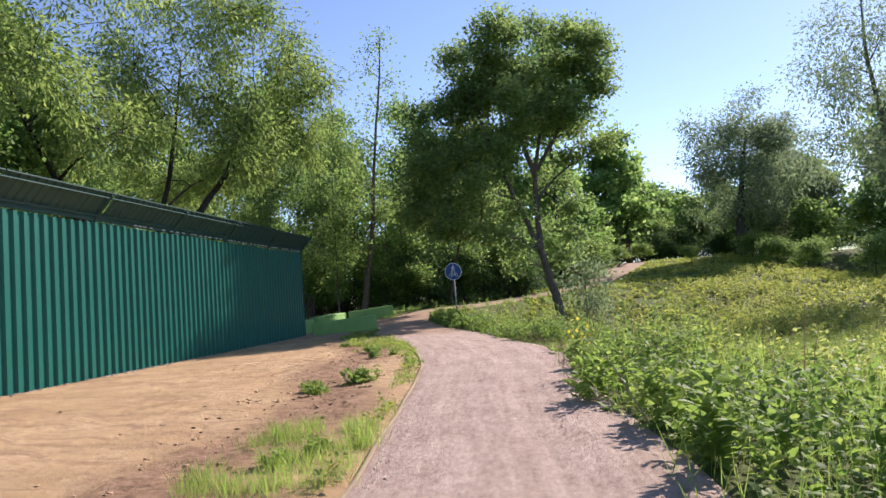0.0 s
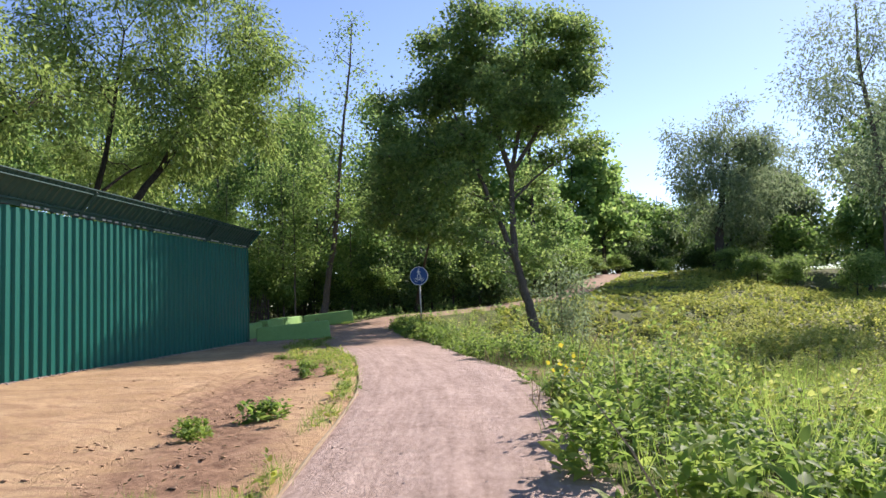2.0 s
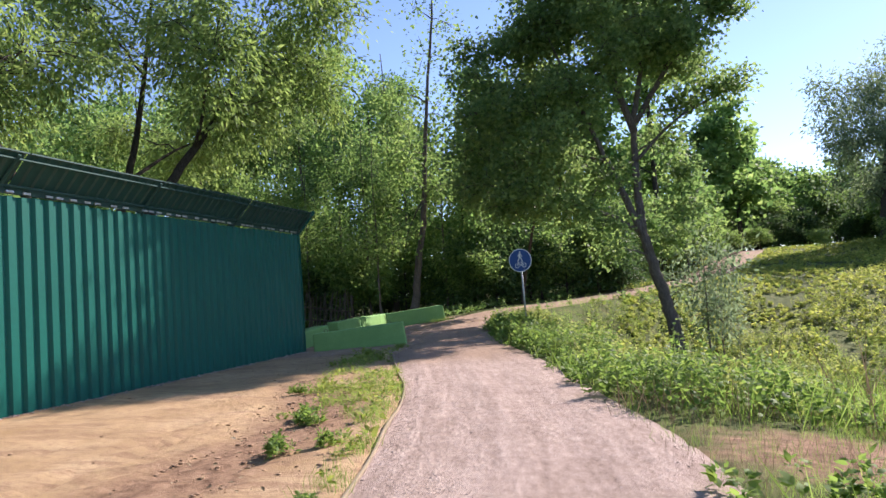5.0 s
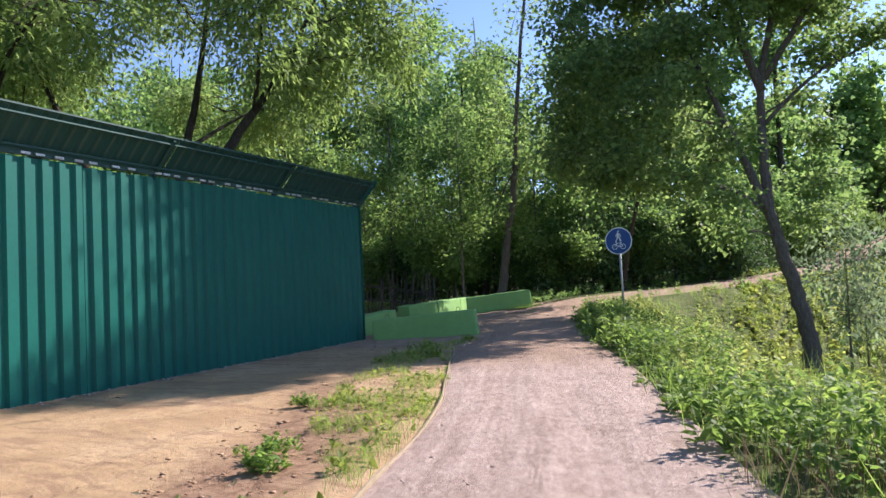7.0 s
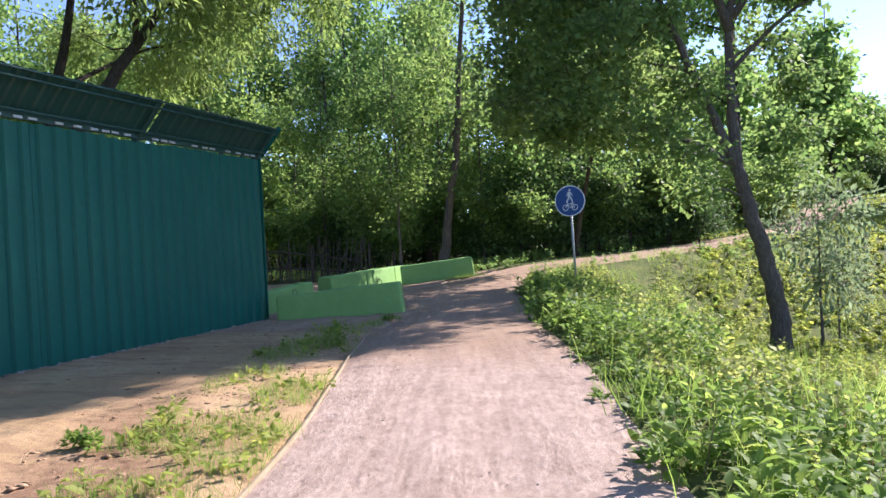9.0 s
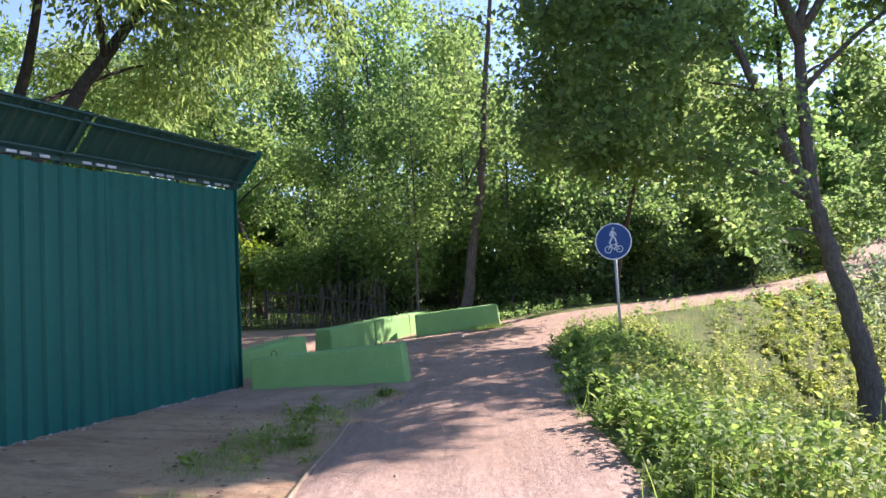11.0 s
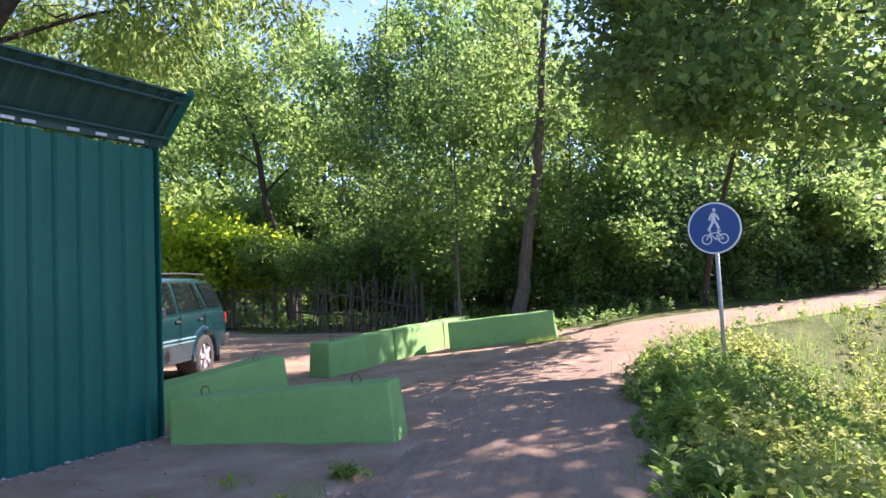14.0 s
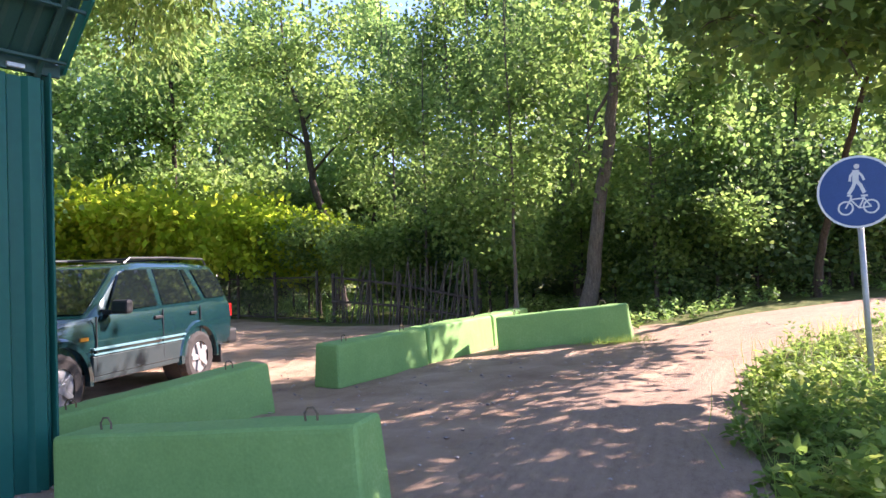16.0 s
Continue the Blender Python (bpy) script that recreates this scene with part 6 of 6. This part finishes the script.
def build_stones():
    """Loose stones on the path and clods on the sand."""
    rng = np.random.default_rng(3)

    def lumps(pos, size, squash=0.8):
        k = len(pos)
        o = np.array([(1, 0, 0), (-1, 0, 0), (0, 1, 0), (0, -1, 0), (0, 0, 0.7), (0, 0, -0.7)], float)
        t = np.array([(0, 2, 4), (2, 1, 4), (1, 3, 4), (3, 0, 4), (2, 0, 5), (1, 2, 5), (3, 1, 5), (0, 3, 5)])
        a = rng.random(k) * 6.28
        ca, sa = np.cos(a), np.sin(a)
        jig = o[None] * (1 + rng.normal(0, 0.25, (k, 6, 1)))
        v = np.stack([jig[..., 0] * ca[:, None] - jig[..., 1] * sa[:, None], jig[..., 0] * sa[:, None] + jig[..., 1] * ca[:, None], jig[..., 2]], -1)
        v = v * np.array([1.15, 0.9, squash]) * size[:, None, None] + pos[:, None]
        return v.reshape(-1, 3), (np.arange(k)[:, None, None] * 6 + t[None]).reshape(-1, 3)
    p = scatter(rng, 5200, -3, 3.6, -3, 25, lambda x, y: (x > interp(y, LEFT_Y, LEFT_X) + 0.02) & (right_side(x, y) < 0.05))
    p[:, 2] += 0.018
    stuff("path_stones", *lumps(p, 0.004 + 0.008 * rng.random(len(p)) ** 3), M_STONE, "loose small stones on the gravel path", "gravel")
    lot = scatter(rng, 2600, -9, 0.2, 19.5, 32, lambda x, y: (right_side(x, y) < -0.2) & (far_path_d(x, y) > 0) & (noise2(x, y, 0.7, 3.0) > -0.2))
    lot[:, 2] += 0.012
    stuff("lot_gravel", *lumps(lot, 0.006 + 0.022 * rng.random(len(lot)) ** 4, 0.6), M_STONE, "loose stones and crumbs on the earth lot", "gravel")
    c = scatter(rng, 18000, -5, 1.2, -3, 20, lambda x, y: (interp(y, LEFT_Y, LEFT_X) - x > 0.15) & (rng.random(len(x)) < np.exp(-((interp(y, LEFT_Y, LEFT_X) - x - 1.1) / 0.8) ** 2) + 0.05))
    stuff("sand_clods", *lumps(c, 0.005 + 0.028 * rng.random(len(c)) ** 4, 0.5), M_CLOD, "crumbled earth clods on the sand", "clods")

    w = np.stack([FX + 0.03 + np.abs(rng.normal(0, 0.09, 1500)), rng.uniform(-4, 21.3, 1500)], -1)
    w = np.concatenate([w, land(w[:, 0], w[:, 1])[:, None] + 0.012], -1)
    stuff("fence_grit", *lumps(w, 0.008 + 0.022 * rng.random(1500) ** 2, 0.6), M_STONE, "grey grit along the fence foot", "gravel")
    q = scatter(rng, 5200, -4, 1.2, -3, 19.5, lambda x, y: (interp(y, LEFT_Y, LEFT_X) - x > 0.1) & (rng.random(len(x)) < np.exp(-((interp(y, LEFT_Y, LEFT_X) - x - 0.9) / 0.5) ** 2)) & (noise2(x, y, 1.1, 6.0) > -0.1))
    q[:, 2] += 0.02
    flatv = rng.normal(0, 1, (len(q), 3)) * np.array([1, 1, 0.25])
    up = rng.normal(0, 0.4, (len(q), 3)) + np.array([0, 0, 1.0])
    v, f = leaves(q, flatv, up, 0.02 + 0.045 * rng.random(len(q)), SLIM)
    stuff("plant_litter", v, f, M_LITTER, "withered cut weeds strewn on the sand", "litter")


build_stones()


# ---- broken picket fence behind the lot ----
def picket_fence():
    rng = np.random.default_rng(9)
    ob = empty("picket_fence", Matrix.Identity(4), "old broken grey wooden picket fence", "fence")
    a, b = Vector((-13.4, 33.0, 0)), Vector((-8.6, 32.5, 0))
    n = 46
    for i in range(n):
        if rng.random() < 0.1:
            continue
        p = a.lerp(b, i / (n - 1))
        z = flat(p.x, p.y)
        h = 1.45 + rng.normal(0, 0.14)
        bm = bmesh.new()
        box(bm, -0.022, 0.022, -0.01, 0.01, 0, h)
        for v in bm.verts:
            if v.co.z > h - 0.01:
                v.co.x *= 0.5
        bm.transform(pose(p.x, p.y, z - 0.02, rng.normal(-4, 5), rng.normal(3, 7), -8))
        part("picket", bm, M_WOOD, ob)
    for h0, h1 in ((0.35, 0.3), (1.0, 0.72)):
        bm = tube(bmesh.new(), [(a.x, a.y + 0.04, h0 + 0.3), ((a.x + b.x) / 2, (a.y + b.y) / 2 + 0.05, (h0 + h1) / 2 + 0.22), (b.x, b.y + 0.04, h1)], 0.03, 6)
        part("rail", bm, M_WOOD, ob)
    for k in range(3):
        p = a.lerp(b, k / 2)
        part("post", tube(bmesh.new(), [(p.x, p.y + 0.1, -0.2), (p.x + 0.03, p.y + 0.08, 1.4)], 0.05, 8), M_WOOD, ob)
    # weathered board fence further along
    ob = empty("board_fence", Matrix.Identity(4), "low dark weathered mesh and board fence", "fence")
    a, b = Vector((-26, 35.0, 0)), Vector((-14.0, 33.1, 0))
    for k in range(7):
        p = a.lerp(b, k / 6)
        part("post", tube(bmesh.new(), [(p.x, p.y, -0.2), (p.x, p.y, 1.5)], 0.045, 8), M_WOOD, ob)
    for h in (0.2, 1.35):
        part("rail", tube(bmesh.new(), [(a.x, a.y, h), (b.x, b.y, h - 0.04)], 0.022, 6), M_WOOD, ob)
    bm = bmesh.new()
    d = (b - a).normalized()
    for i in range(96):
        p = a + d * (i * 0.125)
        for s in (1, -1):
            q = p + d * (s * 0.9)
            tube(bm, [(p.x, p.y, 0.2), (q.x, q.y, 1.33)], 0.004, 3, False)
    part("wire_mesh", bm, M_WIRE, ob)


picket_fence()

for x, y, s in ((0.44, 7.0, 0.9), (0.02, 6.5, 0.55), (0.12, 6.1, 0.55), (1.15, 3.2, 0.5), (0.85, 2.9, 0.5), (0.75, 9.2, 0.4), (-0.2, 10.6, 0.6), (0.1, 10.9, 0.5), (-0.75, 12.2, 0.6), (-0.5, 11.8, 0.6), (-2.9, 19.6, 0.5), (-2.6, 20.7, 0.5), (-1.7, 14.0, 0.6)):
    weed_plant(x, y, s)
for x, y, s in ((3.75, 3.6, 1.3), (3.55, 5.0, 1.2), (4.0, 2.4, 1.3), (3.45, 7.2, 1.1), (3.55, 6.0, 1.1), (2.45, 13.2, 1.1), (2.2, 14.2, 1.0), (0.5, 19.6, 1.2), (0.9, 18.7, 1.1), (0.0, 20.7, 1.1), (-0.9, 23.9, 1.1), (-0.45, 22.8, 1.2), (-1.2, 25.6, 1.1)):
    weed_plant(x, y, s, "large broad-leaved weed at the path's edge", SPEAR, M_WEED_GREEN, 0.36, 90, 0.105)
for x, y in ((3.4, 6.4),):
    p = np.random.default_rng(int(y * 10)).normal(0, 0.12, (26, 3)) * np.array([1, 1, 0.6]) + np.array([0, 0, 0.5])
    r = np.random.default_rng(1)
    v, f = leaves(p, r.normal(size=(26, 3)), r.normal(size=(26, 3)) + np.array([0, 0, 1]), 0.05 * np.ones(26), DIAMOND)
    v2, f2 = herbs(r, np.zeros((6, 3)) + r.normal(0, 0.06, (6, 3)) * np.array([1, 1, 0]), 0.5 * np.ones(6), 6, 0.1, SPEAR)
    ob = empty("flowering_weed", pose(x, y, flat(x, y)), "yellow flowering weed at the path's edge", "weed")
    leaf_part("leaves", mesh_from("leaves", v2, f2, M_WEED), ob)
    tagged(leaf_part("blossom", mesh_from("blossom", v, f, M_YELLOW), ob, "small yellow flowers"), kind="stuff")
